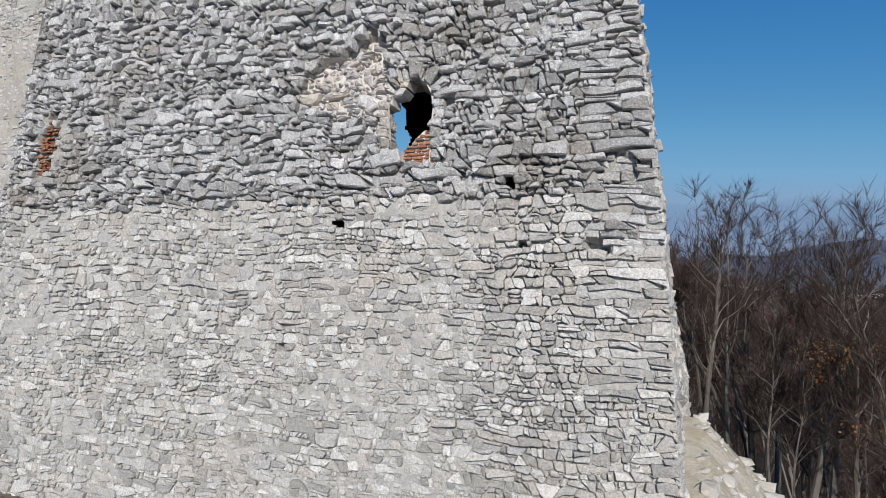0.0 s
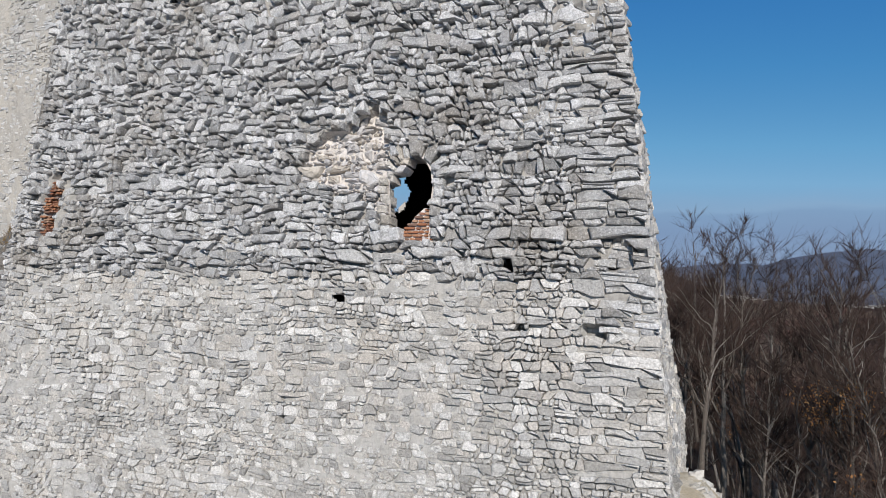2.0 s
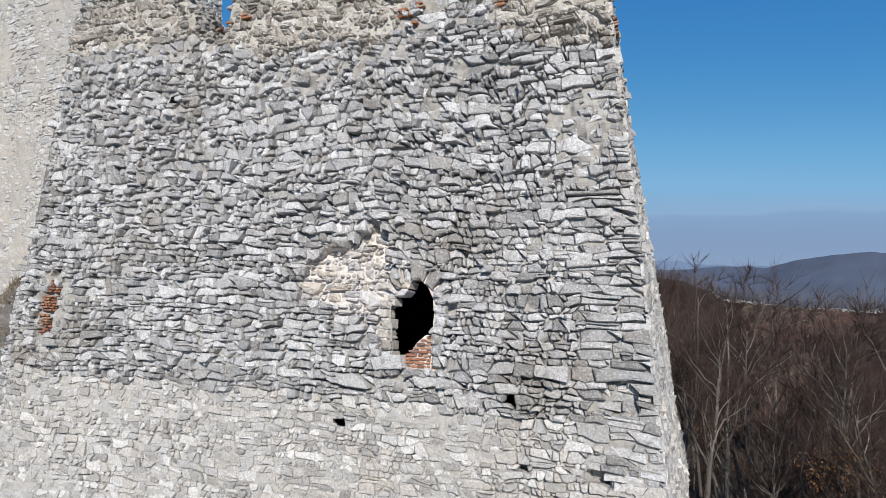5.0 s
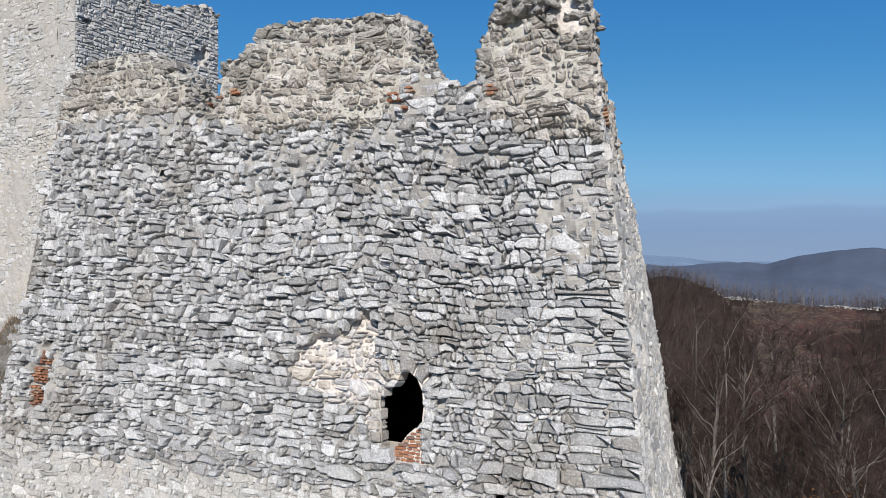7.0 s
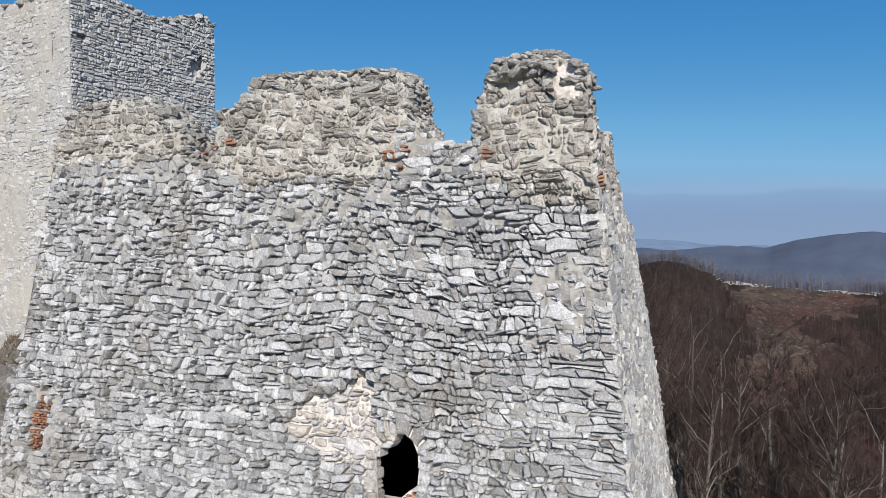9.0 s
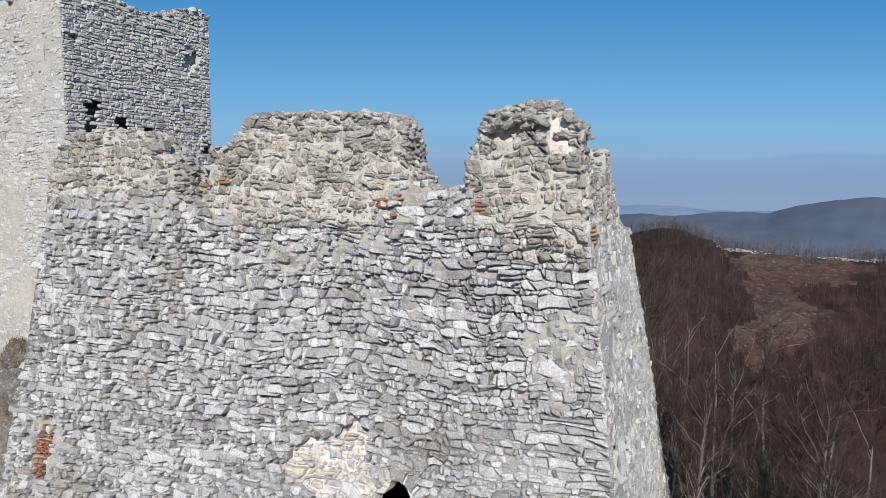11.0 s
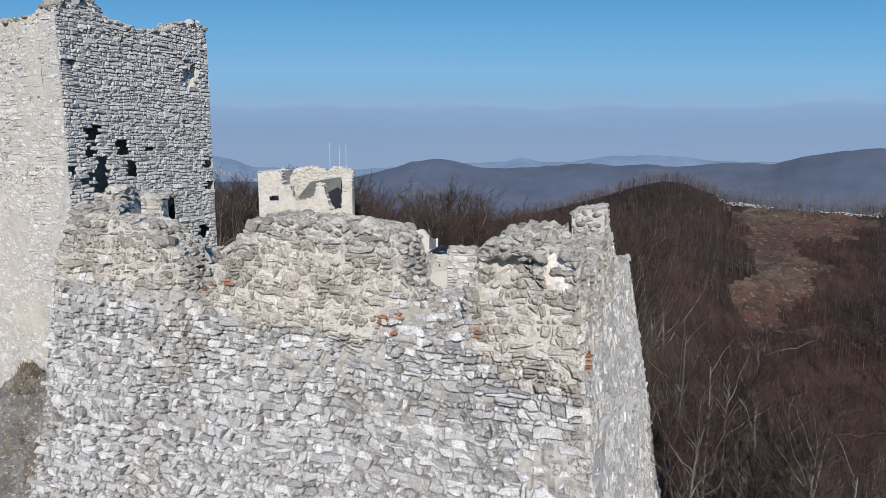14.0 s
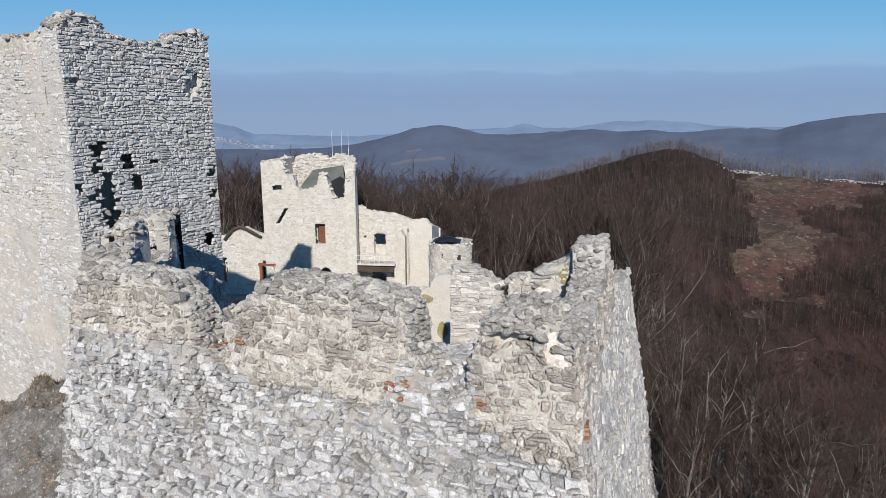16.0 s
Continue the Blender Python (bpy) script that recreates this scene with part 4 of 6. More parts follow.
for pts in (((-1.36, 9.3), (-1.0, 9.33), (-0.9, 9.48), (-1.3, 9.52)), ((-1.2, 9.53), (-0.9, 9.5), (-0.82, 9.66), (-1.1, 9.74)), ((-1.45, 9.08), (-1.24, 9.1), (-1.22, 9.28), (-1.42, 9.27))):
    v, f = stone_on(front, [(front_s(x, z), z) for x, z in pts], rnd, -0.06, 0.004, 0.05, root=-0.5)
    one = Soup()
    one.add(v, f)
    part("jamb_stone", one, MAT_CREAM, front_wall)


def brick_on(surf, s, z, w, h, rnd, proud):
    """One worn brick lying in a face."""
    poly = [(s - w / 2, z - h / 2), (s + w / 2, z - h / 2), (s + w / 2, z + h / 2), (s - w / 2, z + h / 2)]
    return stone_on(surf, poly, rnd, proud, 0.006, 0.008, root=-0.2)


infill = part("brick_infill", (lambda q: (q.add([front(front_s(x, z), z, d) for d in (-0.14, -0.55) for x, z in ((-1.02, 7.7), (-0.3, 7.7), (-0.3, 8.5), (-0.5, 8.5), (-0.7, 8.32), (-0.98, 7.9))],
              [(0, 1, 2, 3, 4, 5), (11, 10, 9, 8, 7, 6)] + [(i, (i + 6), (i + 1) % 6 + 6, (i + 1) % 6) for i in range(6)]), q)[1])(Soup()), MAT_CREAM_MORTAR, front_wall, "broken red brick infill in the window foot")
for row in range(9):
    z = 7.80 + row * 0.082
    x0 = -1.0 + max(0, row - 3) * 0.095
    x = x0 + rnd.uniform(0, 0.08)
    while x < -0.30:
        w = rnd.choice((0.13, 0.24, 0.2))
        w = min(w, -0.28 - x)
        if w > 0.06:
            v, f = brick_on(front, front_s(x + w / 2, z), z, w, 0.07, rnd, -0.09 + rnd.uniform(-0.03, 0.03))
            one = Soup()
            one.add(v, f)
            part("infill_brick", one, MAT_BRICK, front_wall)
        x += w + 0.012
for row in range(21):
    z = 7.96 + row * 0.076
    inside_row = [x for x in [-12.2 + 0.02 * k for k in range(50)] if in_poly(x, z, SLOT)]
    if not inside_row or rnd.random() < 0.08:
        continue
    x, end = inside_row[0] + rnd.uniform(-0.05, 0.05), inside_row[-1] + rnd.uniform(-0.06, 0.06)
    while x < end - 0.05:
        w = min(rnd.choice((0.12, 0.15, 0.26)), end - x)
        v, f = brick_on(front, front_s(x + w / 2, z), z, w * 0.97, 0.068, rnd, rnd.choice((-0.11, -0.07, -0.03, 0.01)))
        if v and rnd.random() < 0.9:
            one = Soup()
            one.add(v, f)
            part("slot_brick", one, MAT_BRICK, front_wall)
        x += w
for x, z, w, h in ((-1.12, 15.98, 0.42, 0.07), (-1.05, 16.06, 0.34, 0.07), (-1.15, 16.14, 0.3, 0.07), (-0.72, 16.16, 0.26, 0.07), (-0.76, 16.25, 0.2, 0.07), (1.2, 15.93, 0.22, 0.08), (1.24, 16.02, 0.26, 0.07), (1.2, 16.11, 0.2, 0.07), (-0.85, 15.78, 0.16, 0.08),
                   (-5.62, 16.58, 0.34, 0.08), (-5.7, 16.67, 0.26, 0.08), (-6.15, 16.5, 0.22, 0.07), (-6.45, 16.35, 0.18, 0.07)):
    v, f = brick_on(front, front_s(x, z), z, w, h, rnd, 0.10)
    one = Soup()
    one.add(v, f)
    part("loose_brick", one, MAT_BRICK, front_wall)
for k in range(5):
    v, f = brick_on(side, 0.9 + rnd.uniform(-0.05, 0.05), 15.2 + 0.085 * k, 0.4, 0.07, rnd, 0.12)
    one = Soup()
    one.add(v, f)
    part("flank_brick", one, MAT_BRICK, side_wall)

# chamber walls are near black to stand in for the room's shade
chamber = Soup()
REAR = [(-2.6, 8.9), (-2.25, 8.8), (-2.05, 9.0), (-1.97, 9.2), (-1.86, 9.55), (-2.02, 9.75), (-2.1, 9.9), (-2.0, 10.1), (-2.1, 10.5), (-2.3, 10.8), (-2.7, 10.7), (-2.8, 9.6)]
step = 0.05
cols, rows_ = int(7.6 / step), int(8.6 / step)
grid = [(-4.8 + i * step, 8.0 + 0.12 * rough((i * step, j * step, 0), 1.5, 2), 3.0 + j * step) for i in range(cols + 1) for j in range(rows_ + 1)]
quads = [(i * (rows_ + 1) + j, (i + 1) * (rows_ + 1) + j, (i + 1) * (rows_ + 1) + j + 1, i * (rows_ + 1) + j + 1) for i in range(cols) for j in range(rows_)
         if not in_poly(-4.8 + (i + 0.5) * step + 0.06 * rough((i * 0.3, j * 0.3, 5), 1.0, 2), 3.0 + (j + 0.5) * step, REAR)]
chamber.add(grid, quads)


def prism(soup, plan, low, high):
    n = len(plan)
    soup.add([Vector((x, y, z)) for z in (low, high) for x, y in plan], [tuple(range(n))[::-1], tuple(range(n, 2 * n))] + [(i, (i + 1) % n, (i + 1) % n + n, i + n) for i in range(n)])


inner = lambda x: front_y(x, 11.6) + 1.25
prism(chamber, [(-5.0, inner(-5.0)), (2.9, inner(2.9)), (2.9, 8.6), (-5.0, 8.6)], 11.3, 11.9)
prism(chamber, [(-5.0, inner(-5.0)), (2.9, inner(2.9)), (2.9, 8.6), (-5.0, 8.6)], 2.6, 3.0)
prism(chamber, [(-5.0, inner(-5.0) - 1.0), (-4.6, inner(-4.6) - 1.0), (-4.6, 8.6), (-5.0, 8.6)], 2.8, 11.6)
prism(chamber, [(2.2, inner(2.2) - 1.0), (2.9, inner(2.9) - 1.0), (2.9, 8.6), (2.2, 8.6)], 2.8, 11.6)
part("chamber", chamber, MAT_SHADE, bastion, "dark chamber behind the window")

# flank stones
flank_free = lambda s, z, margin: 0.0 < s < SIDE_LEN and z < side_top(s) - 0.02
flank = {False: Soup(), True: Soup()}
rnd = random.Random(8)
for c in coursed_cells(SIDE_LEN, -3.0, 18.2, lambda s, z: 0.25, 31, aspect=1.7, inside=flank_free):
    cs, cz = sum(p[0] for p in c) / len(c), sum(p[1] for p in c) / len(c)
    top_zone = cz > 15.4 and cs < 13
    v, f = stone_on(side, c, rnd, rnd.uniform(0.0, 0.07) if top_zone else rnd.uniform(0.0, 0.045), rnd.uniform(0.006, 0.025), 0.07 if top_zone else 0.03, plain=not top_zone)
    flank[top_zone].add(v, f)
part("flank_facing", flank[False], MAT_STONE_PALE, side_wall, "pale flush rubble of the flank", kind="stuff")
part("flank_crest_facing", flank[True], MAT_STONE_TOP, side_wall, "weathered crest stones of the flank", kind="stuff")


def crest_stones(surf, length, top, thick, count, rnd, size=(0.2, 0.46), lift=0.02, level=2, rise=lambda s: 0.0):
    """Loose broken stones bedded all over the ragged top of a wall."""
    pts, n = [], int(length / 0.08)
    for i in range(n):
        a, b = length * i / n, length * (i + 1) / n
        za, zb = top(a), top(b)
        pts.append((math.hypot(b - a, zb - za), a, b, za, zb))
    total = sum(p[0] for p in pts)
    soup = Soup()
    for _ in range(count):
        r = rnd.random() * total
        for w, a, b, za, zb in pts:
            r -= w
            if r <= 0:
                break
        t, q = rnd.random(), rnd.random()
        boulder(soup, surf(a + (b - a) * t, za + (zb - za) * t - rnd.uniform(0, 0.06) + lift + rise(a) * q, -q * thick * 0.95 + 0.03), rnd.uniform(*size), rnd, 0.6, level=level)
    return soup


rnd = random.Random(77)
part("parapet_rubble", crest_stones(front, FRONT_LEN, front_top, 1.3, 1500, rnd, (0.10, 0.30), 0.02, rise=front_rise), MAT_STONE_CREST, front_wall, "loose weathered stones along the broken parapet", kind="stuff")
part("flank_rubble", crest_stones(lambda s, z, d: side(s, z, d - 0.12), SIDE_LEN, side_top, 1.1, 900, rnd, (0.13, 0.36), 0.04), MAT_STONE_CREST, side_wall, "loose stones along the flank's top", kind="stuff")

# overhanging cap of the corner merlon
rnd = random.Random(79)
cap = Soup()
for k in range(110):
    x = 1.4 + 1.25 * rnd.random()
    boulder(cap, front(front_s(x, 17.75), 17.9 + rnd.uniform(-0.1, 0.22), rnd.uniform(-0.3, 0.14)), rnd.uniform(0.16, 0.36), rnd, 0.6, turn=rnd.gauss(0.28, 0.4))
for k in range(150):
    x, d = 1.15 + 1.9 * rnd.random(), rnd.random()
    boulder(cap, front(front_s(x, 17.75), 17.85 + 0.5 * d * (1 - abs(x - 2.1) / 1.5) + rnd.uniform(-0.1, 0.12), -0.25 - 1.2 * d), rnd.uniform(0.18, 0.4), rnd, 0.65)
part("merlon_cap", cap, MAT_STONE_CREST, front_wall, "dark overhanging stones capping the corner merlon", kind="stuff")



# ---- keep ----
def block_wall(name, p, q, low, tops, thick, mat, parent, label="", step=0.3, ragged=0.08, hole=None, depth_at=None):
    """An upright wall from p to q (plan), its ragged top given along its length; its outer face is on the right of p->q."""
    p, q = Vector((*p, 0)), Vector((*q, 0))
    d = q - p
    length = d.length
    d.normalize()
    out = Vector((d.y, -d.x, 0))
    surf = lambda s, z, dd: p + d * s + Vector((0, 0, z)) + out * dd
    top = lambda s: lerp_table(tops, s) + ragged * rough((s, low, 2), 1.5, 2)
    ob = part(name, wall_body(surf, length, low, top, thick, step=step, hole=hole, depth_at=depth_at), mat, parent, label)
    return ob, surf, length, top


def face_stones(name, surf, length, low, top, size, mat, parent, seed, proud, gap, label, skip=None, aspect=1.8, s0=0.0, plain=True, loose=1.0):
    """Joined rubble facing over one face."""
    rnd = random.Random(seed)
    soup = Soup()
    ok = lambda s, z, m: s0 <= s <= length and z < top(s) and not (skip and skip(s, z))
    for c in coursed_cells(length, low, max(top(length * i / 20) for i in range(21)), lambda s, z: size, seed, aspect=aspect, inside=ok, loose=loose):
        v, f = stone_on(surf, c, rnd, rnd.uniform(*proud), rnd.uniform(*gap), 0.03 if plain else 0.06, plain=plain, tilt=0.4 if plain else 1.0)
        if v:
            soup.add(v, f)
    return part(name, soup, mat, parent, label, kind="stuff")


keep = thing("keep", (-21, 22, 5), "tall grey limestone keep with ragged top and broken holes", "tower")
K0, K1 = Vector((-20.95, 18.25)), Vector((-17.1, 26.7))
KD = (K1 - K0).normalized()
KN = Vector((-KD.y, KD.x))
K2, K3 = K0 + KN * 19, K1 + KN * 19
KEEP_TOP = [(0, 27.1), (0.4, 27.3), (0.8, 27.85), (1.94, 27.7), (2.3, 27.3), (2.8, 26.95), (4.5, 26.6), (6.7, 26.85), (7.2, 27.35), (8.2, 27.6), (8.8, 27.65), (9.3, 27.2)]
KEEP_HOLES = [(1.4, 20.85, 0.33), (1.72, 21.08, 0.22), (1.25, 19.95, 0.28), (1.48, 20.3, 0.16), (3.18, 20.18, 0.34), (3.3, 20.5, 0.16), (3.57, 18.93, 0.36), (3.8, 19.2, 0.16), (0.3, 18.95, 0.2), (0.75, 18.4, 0.2), (1.3, 18.0, 0.2), (1.2, 18.55, 0.2), (1.95, 19.1, 0.27), (4.75, 20.0, 0.16), (7.85, 24.25, 0.45), (8.3, 24.75, 0.35), (0.7, 24.4, 0.2), (8.95, 19.3, 0.3), (8.95, 17.7, 0.32), (8.3, 14.9, 0.4)]
keep_door = lambda s, z: 1.5 + 0.1 * math.sin(5 * z) < s < 2.25 + 0.08 * math.sin(7 * z) and 16.6 < z < 19.0 or (1.75 < s < 2.2 and 19.2 < z < 19.6)
keep_gone = lambda s, z: keep_door(s, z) or any(math.hypot(s - a, (z - b) * 0.8) < r * 0.95 for a, b, r in KEEP_HOLES)
keep_void = lambda s, z: z < 23.5 and any(keep_gone(s + a, z + b) for a in (-0.14, 0, 0.14) for b in (-0.1, 0, 0.1))
shaded, shaded_s, shaded_l, shaded_t = block_wall("shaded_wall", K0, K1, 0, KEEP_TOP, 1.6, MAT_MORTAR_PALE, keep, step=0.13, hole=lambda s, z, side_: side_ == 0 and keep_void(s, z), depth_at=lambda s, z: -0.4 if z > 23.5 and keep_gone(s, z) else -0.06)
sunny, sunny_s, sunny_l, sunny_t = block_wall("sunny_wall", K2, K0 + KN * 1.58, 0, [(0, 27), (12, 27.0), (15.5, 26.8), (18, 27.0), (19, 27.1)], 1.6, MAT_KEEP_MORTAR, keep, step=0.2, depth_at=lambda s, z: -0.008 + 0.06 * rough((s, z, 8), 0.35, 3) + 0.03 * rough((s, z, 9), 2.5, 2))
block_wall("rear_wall", K1 + KN * 1.58, K3, 0, [(0, 27.0), (1.4, 23.5), (3, 17), (5, 13), (19, 11)], 1.6, MAT_MORTAR, keep, step=0.5)
block_wall("far_wall", K3, K2, 0, [(0, 11), (5, 12), (9, 20)], 1.6, MAT_MORTAR, keep, step=0.5)
face_stones("coursed_facing", shaded_s, shaded_l, 11.0, shaded_t, 0.2, MAT_KEEP, shaded, 41, (0.0, 0.10), (0.004, 0.024), "blue-grey coursed rubble in deep joints", keep_gone, plain=False, loose=0.7, aspect=1.5)
face_stones("repointed_facing", sunny_s, 18.97, 4.0, sunny_t, 0.21, MAT_KEEP_SUNNY, sunny, 42, (-0.02, 0.05), (0.008, 0.03), "sunlit cream repointed rubble", s0=8.5)
rnd = random.Random(43)
part("keep_crest", crest_stones(shaded_s, shaded_l, shaded_t, 1.6, 230, rnd, (0.25, 0.6)), MAT_STONE_CREST, shaded, "broken stones of the keep's top", kind="stuff")
part("sunny_crest", crest_stones(lambda s, z, d: sunny_s(s + 8, z, d), 11, lambda s: sunny_t(s + 8), 1.6, 200, rnd, (0.25, 0.5)), MAT_STONE_CREST, sunny, "broken stones of the keep's top", kind="stuff")

# ---- left flank of the bastion with its broken openings ----
FLANK_A, FLANK_B = Vector((-15.9, 15.5)), Vector((-11.95, 5.3))
left_wall, left_s, left_l, left_t = block_wall("left_wall", FLANK_A, FLANK_B, -1, [(0, 16.2), (2.5, 16.0), (5, 16.5), (7.3, 16.8), (7.9, 18.1), (9.2, 18.3), (10.2, 17.8), (11, 17.3)], 1.3, MAT_CREST_MORTAR, bastion, "broken left flank wall", step=0.25)
face_stones("left_inner_facing", lambda s, z, d: left_s(s, z, -1.3 - d), left_l, 13.0, left_t, 0.22, MAT_STONE_TOP, left_wall, 55, (0.0, 0.15), (0.01, 0.04), "weathered stones", plain=False)
part("left_rubble", crest_stones(left_s, left_l, left_t, 1.3, 340, rnd, (0.2, 0.5)), MAT_STONE_CREST, left_wall, "loose stones on the left flank", kind="stuff")
pier_gap = lambda s, z, side_=0: 0.26 + 0.04 * math.sin(6 * z) < s < 0.6 and 17.2 < z < 18.25
stub, stub_s, stub_l, stub_t = block_wall("broken_pier", (-13.95, 9.6), (-12.55, 9.6), 14, [(0, 18.15), (0.45, 18.4), (0.8, 18.7), (1.25, 18.65), (1.4, 18.2)], 1.0, MAT_CREST_MORTAR, bastion, "broken pier with a slit beside it", step=0.08, ragged=0.15, hole=pier_gap)
face_stones("pier_facing", stub_s, stub_l, 15.5, stub_t, 0.22, MAT_STONE_TOP, stub, 51, (0.0, 0.2), (0.01, 0.04), "weathered stones", lambda s, z: pier_gap(s, z), plain=False)
part("pier_rubble", crest_stones(stub_s, stub_l, stub_t, 1.0, 50, rnd, (0.2, 0.42)), MAT_STONE_CREST, stub, "loose stones", kind="stuff")
niche_gap = lambda s, z, side_=0: (0.1 < s < 1.2 and 13.2 < z < 17.55 - 0.35 * abs(s - 0.65)) or (s > 1.15 and 14.5 < z < 16.45 + 0.08 * math.sin(9 * s))
niche, niche_s, niche_l, niche_t = block_wall("vault_wall", (-17.0, 15.85), (-14.7, 15.85), 10, [(0, 17.9), (1.0, 17.8), (1.5, 17.9), (2.3, 17.7)], 0.7, MAT_CREST_MORTAR, bastion, "end wall of a broken vault", step=0.08, ragged=0.12, hole=niche_gap)
face_stones("vault_facing", niche_s, niche_l, 13, niche_t, 0.22, MAT_STONE_TOP, niche, 52, (0.0, 0.14), (0.01, 0.04), "weathered stones", lambda s, z: niche_gap(s, z), plain=False)
# added roofed box; its near-black colour stands in for shade in the opening
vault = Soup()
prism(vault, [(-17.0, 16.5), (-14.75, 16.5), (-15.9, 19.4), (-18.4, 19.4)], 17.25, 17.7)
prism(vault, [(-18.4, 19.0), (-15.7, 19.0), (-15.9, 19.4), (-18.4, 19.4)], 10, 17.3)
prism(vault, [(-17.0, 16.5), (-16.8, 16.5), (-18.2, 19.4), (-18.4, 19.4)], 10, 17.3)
part("vault_shell", vault, MAT_SHADE, bastion, "near-black shell added behind the opening, shade in its colour")
heap = Soup()
for i in range(110):
    t, k = rnd.random(), rnd.random()
    boulder(heap, (-17.1 - 1.2 * k + 2.4 * t, 16.2 + 3.2 * k, 17.72 + rnd.uniform(-0.05, 0.12)), rnd.uniform(0.25, 0.5), rnd, 0.6, level=1)
part("vault_rubble", heap, MAT_STONE_CREST, bastion, "loose stones lying on the broken vault", kind="stuff")
inner_a, inner_as, inner_al, inner_at = block_wall("vault_flank", (-14.68, 15.9), (-16.75, 21.0), 8, [(0, 17.7), (1.5, 16.9), (3.2, 16.2), (5.5, 15.4)], 0.6, MAT_MORTAR, bastion, "flank of the broken vault in shade", step=0.2, ragged=0.2)
face_stones("vault_flank_facing", inner_as, inner_al, 12, inner_at, 0.24, MAT_STONE, inner_a, 53, (0.0, 0.1), (0.01, 0.03), "grey rubble")
inner_b, inner_bs, inner_bl, inner_bt = block_wall("inner_flank", (-11.64, 12.0), (-13.97, 20.0), 6, [(0, 16.1), (2, 15.85), (4.2, 15.1), (8.4, 13.3)], 1.2, MAT_MORTAR, bastion, "inner face of the left flank in shade", step=0.2, ragged=0.2)
face_stones("inner_flank_facing", inner_bs, inner_bl, 10, inner_bt, 0.24, MAT_STONE, inner_b, 54, (0.0, 0.1), (0.01, 0.03), "grey rubble")
part("inner_flank_rubble", crest_stones(inner_bs, inner_bl, inner_bt, 1.2, 120, rnd, (0.2, 0.45)), MAT_STONE_CREST, inner_b, "loose stones", kind="stuff")
slope = Soup()
for i in range(150):
    t, k = rnd.random(), rnd.random()
    boulder(slope, (-7.2 + 1.6 * t - 3.5 * k, 4.6 + 7 * k + rnd.uniform(-0.5, 0.5), 15.9 - 2.6 * k + rnd.uniform(-0.2, 0.3)), rnd.uniform(0.3, 0.7), rnd, 0.6)
prism(slope, [(-12.0, 5.6), (-5.4, 3.8), (-5.0, 6.0), (-8.5, 13.0), (-13.5, 13.5)], 10, 12.9)
part("terrace_rubble", slope, MAT_STONE_CREST, bastion, "rubble heap on the terrace behind the parapet")

# ---- cross wall behind the bastion ----
cross_wall = thing("cross_wall", (1, 17, 8), "ragged pale rubble wall across the inner ward", "wall")
CROSS_TOP = [(0, 15.3), (1.2, 15.35), (1.8, 15.0), (2.4, 14.6), (2.55, 13.7), (2.95, 13.8), (3.05, 14.8), (4.1, 14.9), (4.5, 15.4), (5.8, 15.6), (6.3, 16.6), (7.3, 16.8)]
cross, cross_s, cross_l, cross_t = block_wall("masonry", (-1.15, 17.4), (6.1, 17.4), -4, CROSS_TOP, 1.2, MAT_MORTAR_PALE, cross_wall, step=0.2)
face_stones("facing", cross_s, cross_l, 9.5, cross_t, 0.2, MAT_STONE_PALE, cross, 61, (0.0, 0.09), (0.008, 0.03), "pale weathered rubble", plain=False)
part("crest", crest_stones(cross_s, cross_l, cross_t, 1.2, 110, rnd, (0.22, 0.5)), MAT_STONE_CREST, cross, "loose stones", kind="stuff")



shoulder = thing("shoulder_wall", (3, 12, 10), "ragged sunlit rubble wall rising to the flank merlon", "wall")
rise, rise_s, rise_l, rise_t = block_wall("masonry", (1.75, 11.5), (4.95, 11.5), 8, [(0, 16.2), (0.12, 16.42), (0.95, 16.52), (1.02, 16.2), (1.12, 16.2), (1.2, 16.7), (2.2, 17.12), (2.75, 17.6), (3.2, 17.9)], 1.0, MAT_CREST_MORTAR, shoulder, step=0.14, ragged=0.06)
face_stones("facing", rise_s, rise_l, 12.5, rise_t, 0.2, MAT_STONE_PALE, rise, 63, (0.0, 0.09), (0.0, 0.02), "pale weathered rubble", plain=False, aspect=1.4)
part("crest", crest_stones(rise_s, rise_l, rise_t, 1.0, 70, random.Random(64), (0.18, 0.4)), MAT_STONE_CREST, rise, "loose stones", kind="stuff")
lichen = Soup()
n = 20
pts = [(2.22 + 0.3 * math.cos(a) * (0.9 + 0.4 * rough((math.cos(a), math.sin(a), 3), 2, 2)), 16.62 + 0.36 * math.sin(a) * (0.9 + 0.4 * rough((math.cos(a), math.sin(a), 7), 2, 2))) for a in [2 * math.pi * i / n for i in range(n)]]
lichen.add([rise_s(a, b, d) for d in (0.075, -0.05) for a, b in pts], [tuple(range(n))] + [(i, i + n, (i + 1) % n + n, (i + 1) % n) for i in range(n)])
part("lichen_patch", lichen, MAT_OCHRE, rise, "ochre lichen patch")
rnd = random.Random(66)
notch = Soup()
for k in range(260):
    t, d = rnd.random(), rnd.random()
    x = -0.75 + 1.9 * t
    boulder(notch, (x, 1.5 - 0.28 * x + 2.6 * d, 15.95 + 0.3 * min(1, d * 1.8) + 0.15 * (t - 0.5) + rnd.uniform(-0.15, 0.12)), rnd.uniform(0.2, 0.48), rnd, 0.6)
prism(notch, [(-1.0, 1.9), (1.5, 1.2), (1.9, 4.4), (-1.0, 4.6)], 12, 16.1)
part("notch_rubble", notch, MAT_STONE, bastion, "grey rubble heaped behind the gap in the parapet")

# ---- residence behind the inner ward ----
residence = thing("residence", (-20, 62, 3), "bright ruined stone residence with broken gable and sheet roof", "castle ruin")
FY = 60.0
X0 = -27.4
